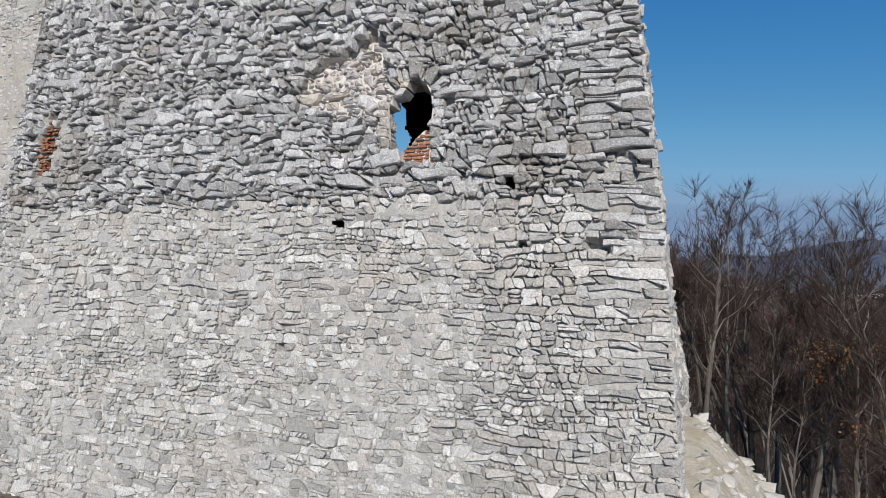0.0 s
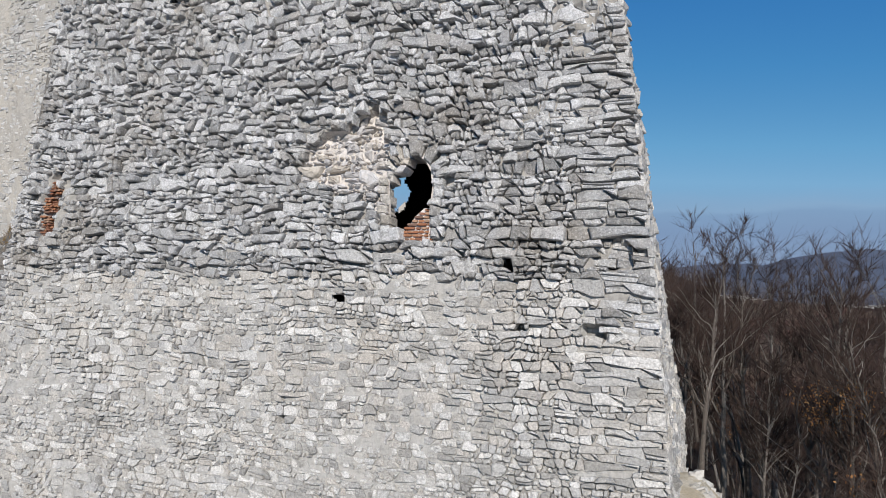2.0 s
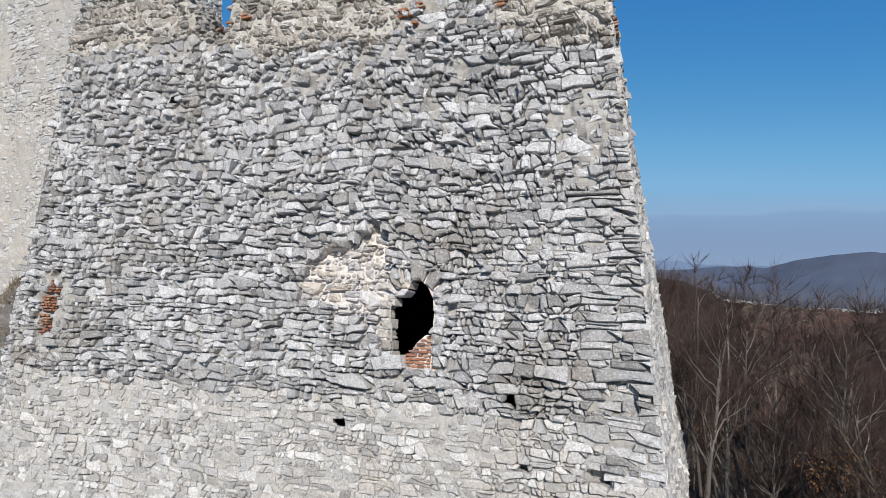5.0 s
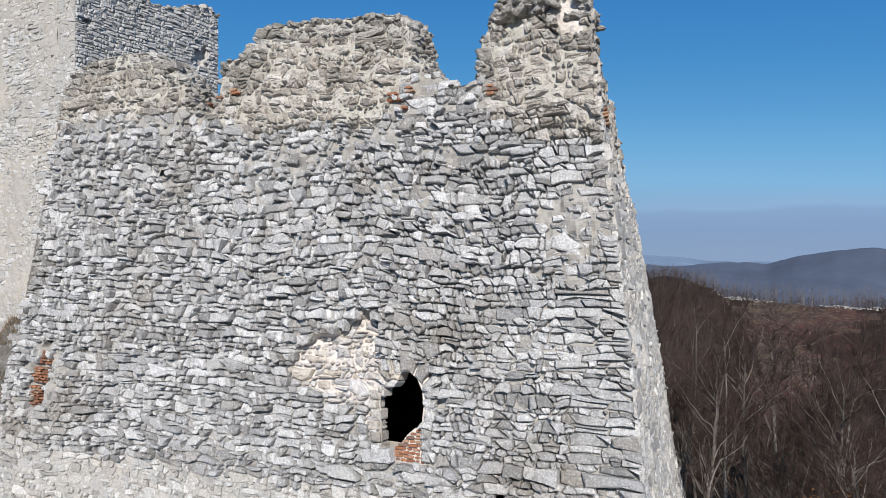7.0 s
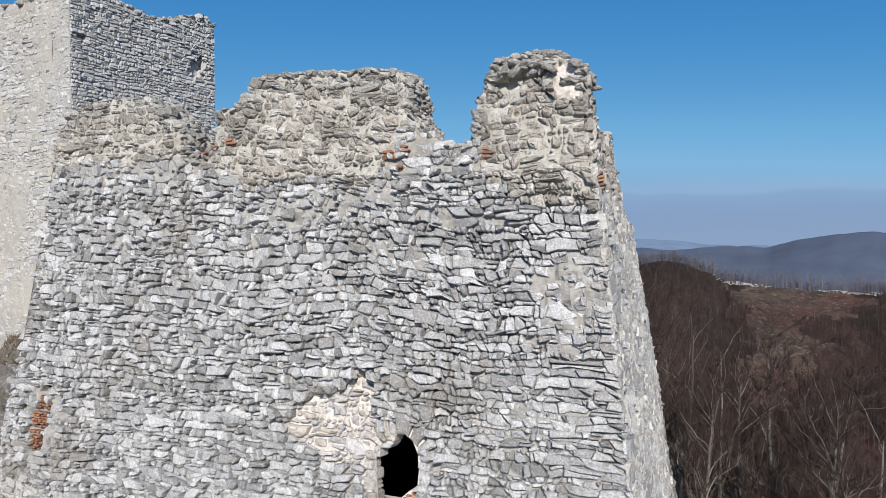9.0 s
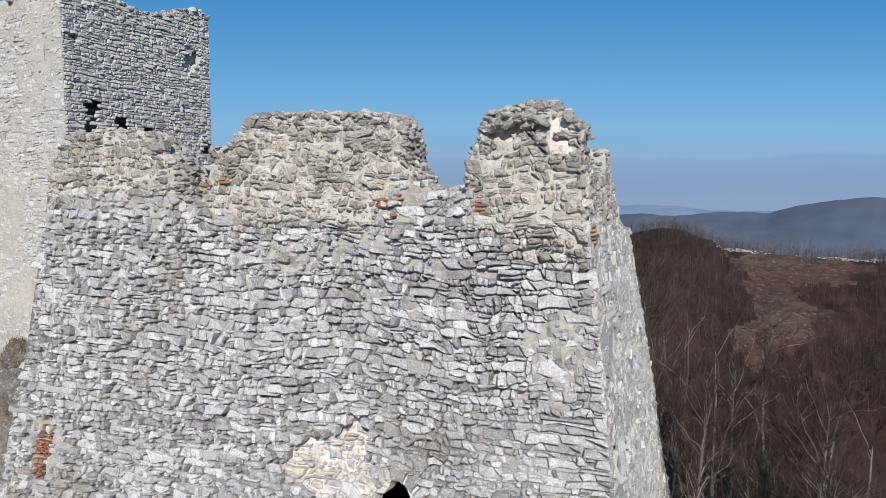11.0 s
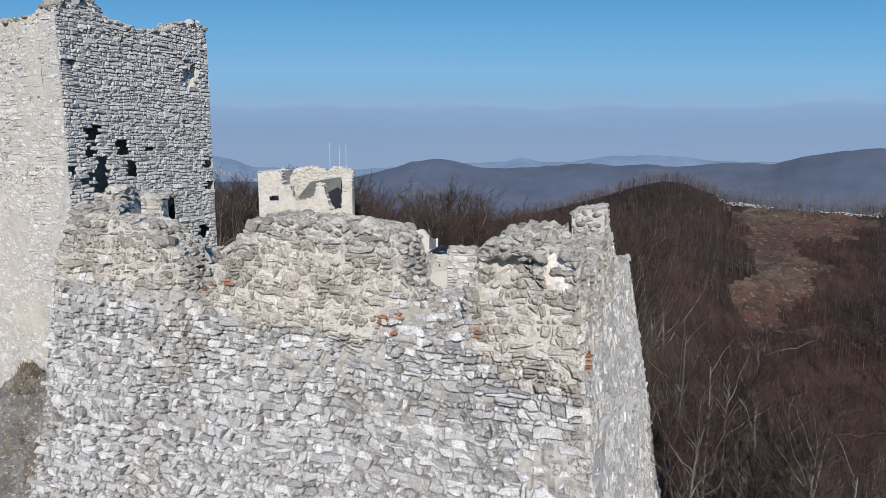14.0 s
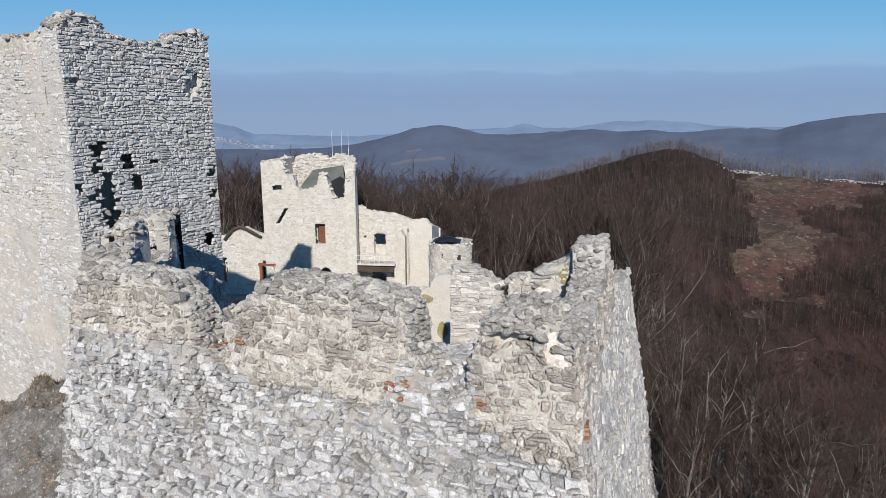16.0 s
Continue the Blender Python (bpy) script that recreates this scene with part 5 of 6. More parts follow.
TOWER_TOP = [(x - X0, z) for x, z in ((-27.4, 17.6), (-25.3, 17.8), (-24.7, 17.5), (-24.5, 16.3), (-23.6, 16.0), (-23.3, 14.9), (-22.8, 14.3), (-21.6, 14.4), (-20.7, 15.0), (-20.4, 16.3), (-19.7, 16.4), (-19.4, 15.0), (-19.1, 14.0), (-18.6, 13.3), (-17.6, 13.4), (-17.4, 15.4), (-17.1, 17.0), (-16.8, 17.0), (-16.3, 15.6))]
def near_hole(test, m=0.13):
    """True in an opening or close to its edge."""
    return lambda s, z: any(test(s + a, z + b) for a in (-m, 0, m) for b in (-m, 0, m))


WIN = (-21.15 - X0, -20.0 - X0, 8.05, 10.4)


def tower_hole(s, z, side_=0):
    if WIN[0] < s < WIN[1] and WIN[2] < z < WIN[3]:
        return True
    if 3.0 < z < 5.2 - 0.9 * (s - (-20.1 - X0)) ** 2 and abs(s - (-20.1 - X0)) < 0.65:
        return True
    slit = 1.5 + (z - 10.4) * 0.62
    if 10.4 < z < 12.2 and slit < s < slit + 0.42:
        return True
    if 2.4 - 1.1 < s < 2.4 and 14.3 < z < 15.0 - 0.25 * abs(s - 2.0):
        return True
    return False


tower_wall, tower_s, tower_l, tower_t = block_wall("facade", (X0, FY), (-16.3, FY), 0, TOWER_TOP, 1.1, MAT_RENDERED, residence, "bright rubble facade with a shuttered window", step=0.1, ragged=0.14, hole=tower_hole)
side_, side_fs, side_fl, side_ft = block_wall("side_wall", (-16.3, FY + 0.02), (-18.4, FY + 9), 0, [(0, 15.6), (0.6, 16.8), (3, 17.4), (9, 17.6)], 1.1, MAT_RENDERED, residence, step=0.3, ragged=0.2)
rear_, rear_fs, rear_fl, rear_ft = block_wall("rear_wall", (-18.45, FY + 9), (X0, FY + 9), 0, [(0, 17.6), (2, 18.0), (3, 17.5), (5, 18.0), (7.4, 17.7), (7.6, 16.9), (8.6, 16.9), (8.8, 17.8), (11.2, 17.6)], 1.0, MAT_RENDERED, residence, step=0.2, ragged=0.2)
block_wall("left_wall", (X0, FY + 9), (X0, FY + 0.02), 0, [(0, 17.6), (9, 17.6)], 1.1, MAT_RENDERED, residence, step=0.3, ragged=0.2)
roof = Soup()
eave = [(-23.5, FY + 1.3, 14.2), (-17.9, FY + 1.3, 14.5), (-18.8, FY + 4.6, 16.9), (-22.6, FY + 4.6, 16.3)]
back = [(-23.5, FY + 7.6, 14.2), (-19.2, FY + 7.6, 14.5)]
roof.add([Vector(p) for p in eave] + [Vector(p) + Vector((0, 0, -0.12)) for p in eave], [(0, 1, 2, 3), (7, 6, 5, 4), (0, 4, 5, 1), (0, 3, 7, 4)])
roof.add([Vector(eave[2]), Vector(eave[3]), Vector(back[0]), Vector(back[1])], [(0, 3, 2, 1)])
part("sheet_roof", roof, MAT_ROOF, residence, "grey-green sheet roof inside the ruined walls")
# black panel put where the opening under the roof is only in shade
gable = Soup()
gable.add([Vector((x, y, z)) for y in (FY + 1.15, FY + 1.25) for x, z in ((-19.4, 10.5), (-17.2, 10.5), (-17.2, 15.1), (-18.3, 15.9), (-19.4, 15.3))], [(0, 1, 2, 3, 4), (9, 8, 7, 6, 5)] + [(i, i + 5, (i + 1) % 5 + 5, (i + 1) % 5) for i in range(5)])
part("dark_gable", gable, MAT_TARP_AND_SHADE, residence, "black panel standing in for the shaded opening under the roof")
shutter = Soup()
for k in range(4):
    x = -20.86 + 0.21 * k
    box(shutter, (x, FY + 0.35, 8.1), (x + 0.195, FY + 0.42, 10.1), bevel=0.01)
box(shutter, (-20.86, FY + 0.42, 8.5), (-20.03, FY + 0.47, 8.66))
box(shutter, (-20.86, FY + 0.42, 9.6), (-20.03, FY + 0.47, 9.76))
part("window_shutter", shutter, MAT_BROWN_WOOD, residence, "red-brown timber shutter")
sill = Soup()
box(sill, (-21.2, FY - 0.12, 7.93), (-19.95, FY + 0.5, 8.06), bevel=0.02)
part("window_sill", sill, MAT_SMOOTH, residence, "pale stone sill")
for x in (-21.2, -19.95, -19.1):
    mast = Soup()
    bm = bmesh.new()
    bmesh.ops.create_cone(bm, segments=6, radius1=0.03, radius2=0.018, depth=3.6, cap_ends=True)
    bm.transform(Matrix.Translation((x, FY + 8.5, 19.2)))
    bm.verts.index_update()
    mast.add([v.co.copy() for v in bm.verts], [[v.index for v in f.verts] for f in bm.faces])
    bm.free()
    part("antenna_mast", mast, MAT_METAL, residence, "thin pale antenna mast")

face_stones("facade_facing", tower_s, tower_l, 1.0, tower_t, 0.21, MAT_BRIGHT_STONE, tower_wall, 71, (-0.02, 0.05), (0.004, 0.02), "bright rubble facing", near_hole(tower_hole), aspect=1.35)
part("facade_crest", crest_stones(tower_s, tower_l, tower_t, 1.1, 90, random.Random(72), (0.25, 0.5), 0.0), MAT_BRIGHT_STONE, tower_wall, "broken stones of the gable", kind="stuff")

face_stones("side_facing", side_fs, side_fl, 6.0, side_ft, 0.26, MAT_BRIGHT_STONE, side_, 75, (0.0, 0.06), (0.008, 0.03), "bright rubble facing")
part("side_crest", crest_stones(side_fs, side_fl, side_ft, 1.1, 60, random.Random(76), (0.25, 0.5), 0.0), MAT_BRIGHT_STONE, side_, "broken stones", kind="stuff")

inside = lambda s, z, d: rear_fs(s, z, -1.0 - d)
face_stones("rear_facing", inside, rear_fl, 13.0, rear_ft, 0.26, MAT_BRIGHT_STONE, rear_, 78, (0.0, 0.1), (0.01, 0.03), "bright rubble facing", plain=False)
part("rear_crest", crest_stones(rear_fs, rear_fl, rear_ft, 1.0, 80, random.Random(79), (0.25, 0.5), 0.0), MAT_BRIGHT_STONE, rear_, "broken stones", kind="stuff")

# low wing with the timber gable
low_hole = lambda s, z, side_=0: (3.2 < s < 3.75 and 2.8 < z < 5.9) or (8.35 < s < 9.5 and 2.5 < z < 5.7 - 0.5 * (s - 8.9) ** 2)
low_wall, low_s, low_l, low_t = block_wall("low_wing", (-36.5, 61.0), (X0 + 0.03, 61.0), 0, [(0, 8.4), (4.0, 8.6), (6.2, 9.7), (8.3, 8.8), (9.1, 9.2)], 0.9, MAT_RENDERED, residence, "low bright wing wall", step=0.14, hole=low_hole)
face_stones("wing_facing", low_s, low_l, 1.0, low_t, 0.24, MAT_BRIGHT_STONE, low_wall, 73, (0.0, 0.05), (0.008, 0.03), "bright rubble facing", near_hole(low_hole))
for pts in (((-32.75, 8.15), (-32.2, 8.85), (-31.5, 9.5), (-30.7, 9.75)), ((-30.8, 9.8), (-29.9, 9.5), (-29.0, 9.0), (-28.1, 8.55))):
    beam = Soup()
    tube(beam, [Vector((x, 60.75, z)) for x, z in pts], [0.17, 0.2, 0.2, 0.16], 6)
    part("curved_rafter", beam, MAT_DARK_WOOD, residence, "black curved timber rafter")
porch = Soup()
for x in (-28.3, -26.7):
    box(porch, (x, 60.0, 1.0), (x + 0.35, 60.4, 5.2), bevel=0.03)
box(porch, (-28.4, 59.95, 5.2), (-26.2, 60.45, 5.5), bevel=0.03)
part("doorway_frame", porch, MAT_BROWN_WOOD, residence, "weathered brown door frame")
canopy = Soup()
box(canopy, (-24.7, 57.4, 4.65), (-20.9, 60.0, 4.85), bevel=0.03)
for x in (-24.5, -22.8, -21.2):
    box(canopy, (x, 57.5, 0.5), (x + 0.2, 57.7, 4.65), bevel=0.02)
part("canopy", canopy, MAT_DARK_WOOD, residence, "dark timber lean-to canopy")

# right wing with balcony
WX = -16.1
wing_niche = lambda s, z: (1.45 < s < 2.85 and 6.4 < z < 9.05 - 0.5 * (s - 2.15) ** 2)
wing_hole = lambda s, z, side_=0: (0.85 < s < 2.9 and z < 4.6 - 0.75 * (s - 1.9) ** 2) or (5.45 < s < 5.8 and 3.0 < z < 9.7) or (wing_niche(s, z) and z > 7.6) or (0.25 < s < 0.5 and 8.5 < z < 8.75)
wing_wall, wing_s, wing_l, wing_t = block_wall("right_wing", (WX, 62.0), (-10.2, 62.0), 0, [(0, 12.3), (0.6, 11.8), (4, 11.4), (5.5, 10.9), (6, 10.7)], 0.9, MAT_RENDERED, residence, "bright wing wall with arched niche and doorway", step=0.13, hole=wing_hole, depth_at=lambda s, z: -0.5 if wing_niche(s, z) else 0.0)
joint, joint_s, joint_l, joint_t = block_wall("wing_joint", (-17.6, 61.97), (-16.08, 61.97), 0, [(0, 12.4), (1.5, 12.3)], 0.9, MAT_RENDERED, residence, step=0.25)
face_stones("joint_facing", joint_s, joint_l, 1.0, joint_t, 0.24, MAT_BRIGHT_STONE, joint, 79, (0.0, 0.05), (0.008, 0.03), "bright rubble facing")
face_stones("wing_facing", wing_s, wing_l, 1.0, wing_t, 0.24, MAT_BRIGHT_STONE, wing_wall, 74, (0.0, 0.05), (0.008, 0.03), "bright rubble facing", near_hole(lambda s, z: wing_hole(s, z) or wing_niche(s, z)))
block_wall("plaster_wall", (-10.3, 61.4), (-7.6, 61.4), 0, [(0, 10.7), (1.6, 10.9), (2.0, 11.0), (2.4, 10.4), (2.7, 10.2)], 1.0, MAT_SMOOTH, residence, "smooth pale plastered wall", step=0.25)
block_wall("wing_return", (-7.6, 61.45), (-7.6, 68.0), 0, [(0, 10.2), (6, 9)], 0.9, MAT_RENDERED, residence, step=0.3)
block_wall("wing_rear", (-7.7, 69.0), (-16.1, 69.0), 0, [(0, 8.5), (8.4, 8.5)], 0.8, MAT_RENDERED, residence, step=0.4)
block_wall("buttress", (-12.0, 60.7), (-10.7, 60.7), 0, [(0, 8.4), (0.3, 9.5), (0.9, 9.6), (1.3, 8.8)], 1.2, MAT_RENDERED, residence, "ragged buttress", step=0.2, ragged=0.2)
deck = Soup()
box(deck, (-16.6, 59.9, 5.58), (-11.8, 62.0, 5.76), bevel=0.02)
balcony = part("balcony_deck", deck, MAT_SMOOTH, residence, "pale balcony deck")
under = Soup()
box(under, (-16.3, 60.2, 4.75), (-12.0, 60.5, 5.56), bevel=0.02)
part("balcony_beam", under, MAT_DARK_WOOD, balcony, "dark timber beam under the balcony")
rail = Soup()
for k in range(9):
    x = -16.5 + 0.57 * k
    box(rail, (x, 59.98, 5.76), (x + 0.05, 60.03, 6.75))
for z in (6.2, 6.72):
    box(rail, (-16.5, 59.98, z), (-11.85, 60.03, z + 0.05))
part("balcony_rail", rail, MAT_METAL, balcony, "thin pale metal railing")

residence.location.z -= 0.4

# turret with tarpaulin
turret = thing("turret", (-5, 58, 2), "low ruined stone turret with a black tarpaulin on top", "turret")
soup = Soup()
n, rows_ = 40, 44
ring = []
for j in range(rows_ + 1):
    for i in range(n):
        a = 2 * math.pi * i / n
        z = min(-2 + 10.8 * j / rows_, 8.35 + 0.35 * rough((math.cos(a), math.sin(a), 4), 1.6, 3))
        g = 1 + 0.04 * rough((math.cos(a) * 3, math.sin(a) * 3, z), 0.8, 2)
        ring.append((-5.1 + 2.35 * g * math.cos(a), 58.5 + 2.35 * g * math.sin(a), z))
soup.add(ring, [(j * n + i, j * n + (i + 1) % n, (j + 1) * n + (i + 1) % n, (j + 1) * n + i) for j in range(rows_) for i in range(n)])
soup.add(ring[-n:], [tuple(range(n))])
body = part("masonry", soup, MAT_RENDERED, turret, "rough bright masonry")
turret_s = lambda s, z, d: Vector((-5.1 + (2.33 + d) * math.cos(s / 2.35 + math.pi), 58.5 + (2.33 + d) * math.sin(s / 2.35 + math.pi), z))
face_stones("turret_facing", turret_s, 7.4, 2.0, lambda s: 8.3, 0.24, MAT_BRIGHT_STONE, body, 77, (0.0, 0.12), (0.01, 0.03), "rough rubble facing", plain=False)
rnd = random.Random(91)
crown = Soup()
for k in range(70):
    a = rnd.random() * 6.28
    boulder(crown, (-5.1 + 2.2 * math.cos(a), 58.5 + 2.2 * math.sin(a), 8.4 + rnd.uniform(-0.1, 0.2)), rnd.uniform(0.3, 0.6), rnd)
part("crown_rubble", crown, MAT_STONE_PALE, turret, "loose stones of the turret's rim", kind="stuff")
# loopholes are solid blocks, the shade of an opening put into their colour
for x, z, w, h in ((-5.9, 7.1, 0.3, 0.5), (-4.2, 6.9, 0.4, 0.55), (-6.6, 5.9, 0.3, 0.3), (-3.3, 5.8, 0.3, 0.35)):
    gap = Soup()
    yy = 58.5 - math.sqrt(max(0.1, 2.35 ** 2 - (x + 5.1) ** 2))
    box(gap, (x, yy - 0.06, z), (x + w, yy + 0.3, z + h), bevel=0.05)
    part("loophole", gap, MAT_SHADE, turret, "near-black block for a loophole's shade")
tarp = Soup()
grid = []
for i in range(13):
    for j in range(9):
        x, y = -7.2 + 3.2 * i / 12, 57.2 + 2.4 * j / 8
        grid.append((x, y, 8.55 + 0.65 * math.sin(math.pi * i / 12) ** 0.7 * math.sin(math.pi * min(1, (j + 1) / 9)) + 0.08 * rough((x, y, 0), 2, 2)))
tarp.add(grid, [(i * 9 + j, (i + 1) * 9 + j, (i + 1) * 9 + j + 1, i * 9 + j + 1) for i in range(12) for j in range(8)])
grid2 = [(x, y, 8.3) for x, y, z in grid]
tarp.add(grid2, [(i * 9 + j + 1, (i + 1) * 9 + j + 1, (i + 1) * 9 + j, i * 9 + j) for i in range(12) for j in range(8)])
part("tarpaulin", tarp, MAT_TARP_AND_SHADE, turret, "black tarpaulin over the turret top")
pipe = Soup()
box(pipe, (-6.5, 58.8, 8.4), (-6.3, 59.0, 10.0), bevel=0.03)
part("flue_pipe", pipe, MAT_METAL, turret, "grey flue pipe")

# plastered pier with lichen in the inner ward
pier = thing("plaster_pier", (-3.6, 30, 2), "pale plastered pier with ochre lichen in the inner ward", "wall")
face, pier_s, pier_l, pier_t = block_wall("plastered_face", (-4.95, 30), (-2.35, 30), -1, [(0, 10.5), (1.2, 10.6), (1.35, 11.7), (2.6, 11.9)], 1.4, MAT_SMOOTH, pier, step=0.2, ragged=0.12)
for x0, x1, z0, z1 in ((-4.75, -3.55, 9.75, 10.45), (-4.75, -4.1, 9.0, 9.8), (-3.35, -2.5, 7.2, 8.5)):
    patch = Soup()
    n = 22
    pts = [((x0 + x1) / 2 + (x1 - x0) / 2 * math.cos(a) * (0.9 + 0.25 * rough((math.cos(a), math.sin(a), x0), 2, 2)), (z0 + z1) / 2 + (z1 - z0) / 2 * math.sin(a) * (0.9 + 0.25 * rough((math.cos(a), math.sin(a), z0), 2, 2))) for a in [2 * math.pi * i / n for i in range(n)]]
    patch.add([Vector((x, y, z)) for y in (29.975, 30.02) for x, z in pts], [tuple(range(n))] + [(i, i + n, (i + 1) % n + n, (i + 1) % n) for i in range(n)])
    part("lichen_patch", patch, MAT_OCHRE, face, "ochre lichen patch")
block_wall("rubble_end", (-5.9, 29.6), (-4.9, 29.6), -1, [(0, 10.3), (0.5, 10.6), (1.0, 9.3)], 1.2, MAT_RENDERED, pier, "rubble end of the pier", step=0.2, ragged=0.25)



# ---- bare trees ----
def bough(rnd, p, d, length, n, wander, lift):
    """A crooked line of points."""
    pts = [p.copy()]
    d = d.normalized()
    for _ in range(n):
        d = (d + Vector((rnd.gauss(0, wander), rnd.gauss(0, wander), rnd.gauss(lift, wander)))).normalized()
        pts.append(pts[-1] + d * (length / n))
    return pts


def grow(seed, height, limbs, branches, twigs, radius, thin=False):
    """Trunk with limbs in one mesh; twigs in another; ends of the limbs for leaves."""
    rnd = random.Random(seed)
    wood, fine, ends = Soup(), Soup(), []
    stems = [(Vector((0, 0, -0.6)), Vector((rnd.gauss(0, 0.05), rnd.gauss(0, 0.05), 1)), height * 0.94, radius)]
    if rnd.random() < 0.6:
        a = rnd.random() * 6.283
        stems.append((Vector((0, 0, height * 0.22)), Vector((0.32 * math.cos(a), 0.32 * math.sin(a), 1)), height * 0.66, radius * 0.62))
    lines = []
    for p, d, length, r in stems:
        pts = bough(rnd, p, d, length, 11, 0.06, 0.03)
        tr = [r * (1.3 if k == 0 and p.z < 0 else 1 - 0.88 * k / 11) for k in range(12)]
        tube(wood, pts, tr, 7)
        lines.append((pts, tr))
    for i in range(limbs):
        trunk, tr = lines[i % len(lines)]
        f = rnd.uniform(0.3, 0.98) ** 0.85
        k = min(10, int(f * 11))
        p = trunk[k].lerp(trunk[k + 1], f * 11 - k)
        a = rnd.random() * 6.283
        up = rnd.uniform(0.7, 1.9) + 0.5 * f
        length = height * rnd.uniform(0.2, 0.4) * (1.25 - 0.8 * f)
        pts = bough(rnd, p, Vector((math.cos(a), math.sin(a), up)), length, 6, 0.2, 0.09)
        r0 = tr[k] * rnd.uniform(0.32, 0.55) + 0.008
        tube(wood, pts, [r0 * (1 - 0.84 * q / 6) for q in range(7)], 4)
        ends.append(pts[-1])
        for j in range(branches):
            g = rnd.uniform(0.2, 1.0)
            q = min(5, int(g * 6))
            p2 = pts[q].lerp(pts[q + 1], g * 6 - q)
            d2 = (pts[q + 1] - pts[q]).normalized() + Vector((rnd.gauss(0, 0.55), rnd.gauss(0, 0.55), rnd.gauss(0.25, 0.35)))
            l2 = length * rnd.uniform(0.25, 0.55)
            pts2 = bough(rnd, p2, d2, l2, 3, 0.24, 0.08)
            r2 = max(0.010, r0 * 0.32)
            if thin:
                w2 = (pts2[3] - pts2[0]).orthogonal().normalized() * r2 * 1.5
                fine.add([pts2[0] - w2, pts2[0] + w2, pts2[2] + w2 * 0.6, pts2[3], pts2[2] - w2 * 0.6], [(0, 1, 2, 3, 4)])
            else:
                tube(fine, pts2, [r2, r2 * 0.75, r2 * 0.5, r2 * 0.25], 3)
            ends.append(pts2[-1])
            for m in range(twigs):
                h = rnd.random() * 2.99
                p3 = pts2[int(h)].lerp(pts2[int(h) + 1], h - int(h))
                d3 = (pts2[int(h) + 1] - pts2[int(h)]).normalized() + Vector((rnd.gauss(0, 0.55), rnd.gauss(0, 0.55), rnd.gauss(0.25, 0.4)))
                d3 = d3.normalized() * l2 * rnd.uniform(0.3, 0.8)
                side_ = d3.orthogonal().normalized() * (rnd.uniform(0.010, 0.018) if thin else rnd.uniform(0.008, 0.015))
                fine.add([p3 - side_, p3 + side_, p3 + d3], [(0, 1, 2)])
    return wood, fine, ends


def bare_tree(seed, height, limbs, branches, twigs, radius, leaves=0, label="", thin=False):
    wood, fine, ends = grow(seed, height, limbs, branches, twigs, radius, thin)
    tree = thing("bare_tree", (0, 0, 0), label, "tree", "bare trees on the slope")
    part("trunk", wood, MAT_BARK, tree, "grey ridged bark")
    part("crown", fine, MAT_TWIG, tree, "bare brown twigs")
    if leaves:
        rnd = random.Random(seed + 1)
        soup = Soup()
        low = [e for e in ends if e.z < height * 0.75] or ends
        spots = [rnd.choice(low) for _ in range(14)]
        for _ in range(leaves):
            c = rnd.choice(spots) + Vector((rnd.gauss(0, 0.4), rnd.gauss(0, 0.4), rnd.gauss(0, 0.3)))
            u = Vector((rnd.gauss(0, 1), rnd.gauss(0, 1), rnd.gauss(0, 1))).normalized() * rnd.uniform(0.05, 0.09)
            v = u.orthogonal().normalized() * rnd.uniform(0.025, 0.05)
            soup.add([c - u, c + v, c + u, c - v + u.cross(v) * 3], [(0, 1, 2), (0, 2, 3)])
        part("dry_leaves", soup, MAT_LEAF, tree, "orange-brown dry oak leaves")
    return tree


def stand(tree, x, y, turn=0.0, scale=1.0, first=False):
    m = Matrix.Translation((x, y, terrain(x, y) - 0.1)) @ Matrix.Rotation(turn, 4, "Z") @ Matrix.Scale(scale, 4)
    if first:
        tree.matrix_basis = m
        return tree
    ob = copy_thing(tree, m)
    ob.matrix_basis = m
    return ob


SHAPES = [(101, 19, 24, 8, 0.24, 0, "tall slender bare beech with grey bark on the slope"),
          (102, 17, 22, 8, 0.20, 0, "bare forked tree with dark twigs on the slope"),
          (103, 20, 26, 7, 0.27, 0, "tall bare tree with spreading pale limbs on the slope"),
          (104, 15, 24, 8, 0.19, 620, "bare oak still holding orange-brown dry leaves"),
          (105, 12, 20, 8, 0.12, 0, "thin young bare tree in dense undergrowth")]
KINDS = [bare_tree(a, b, c, d, 15, r, lv, text) for a, b, c, d, r, lv, text in SHAPES]
LIGHT = [bare_tree(a + 50, b, c - 4, d - 1, 10, r, lv // 2, text, True) for a, b, c, d, r, lv, text in SHAPES]
HEIGHTS = (19, 17, 20, 15, 12)


def fit_scale(x, y, kind, crest):
    return max(0.35, (crest - terrain(x, y)) / HEIGHTS[kind])


NEAR = [(15.7, 18.9, 2, 7.2), (17.7, 21.3, 0, 7.4), (16.6, 16.6, 3, 5.2), (10.9, 19.2, 0, 8.0), (13.7, 25.0, 1, 8.8), (16.9, 29.2, 2, 7.5), (20.3, 34.3, 0, 7.8), (16.0, 12.9, 3, 5.6), (13.0, 32.4, 1, 9.3), (15.4, 8.4, 1, 3.4), (12.6, 15.5, 4, 3.0), (19.5, 17.6, 1, 7.0), (11.8, 23.0, 1, 7.6), (14.8, 21.5, 4, 4.0), (12.2, 12.0, 4, 1.5), (18.5, 25.5, 2, 6.5)]
rnd = random.Random(201)
placed, used = [], set()
for x, y, kind, crest in NEAR:
    stand(KINDS[kind], x, y, rnd.random() * 6.28, fit_scale(x, y, kind, crest), kind not in used)
    used.add(kind)
    placed.append((x, y))


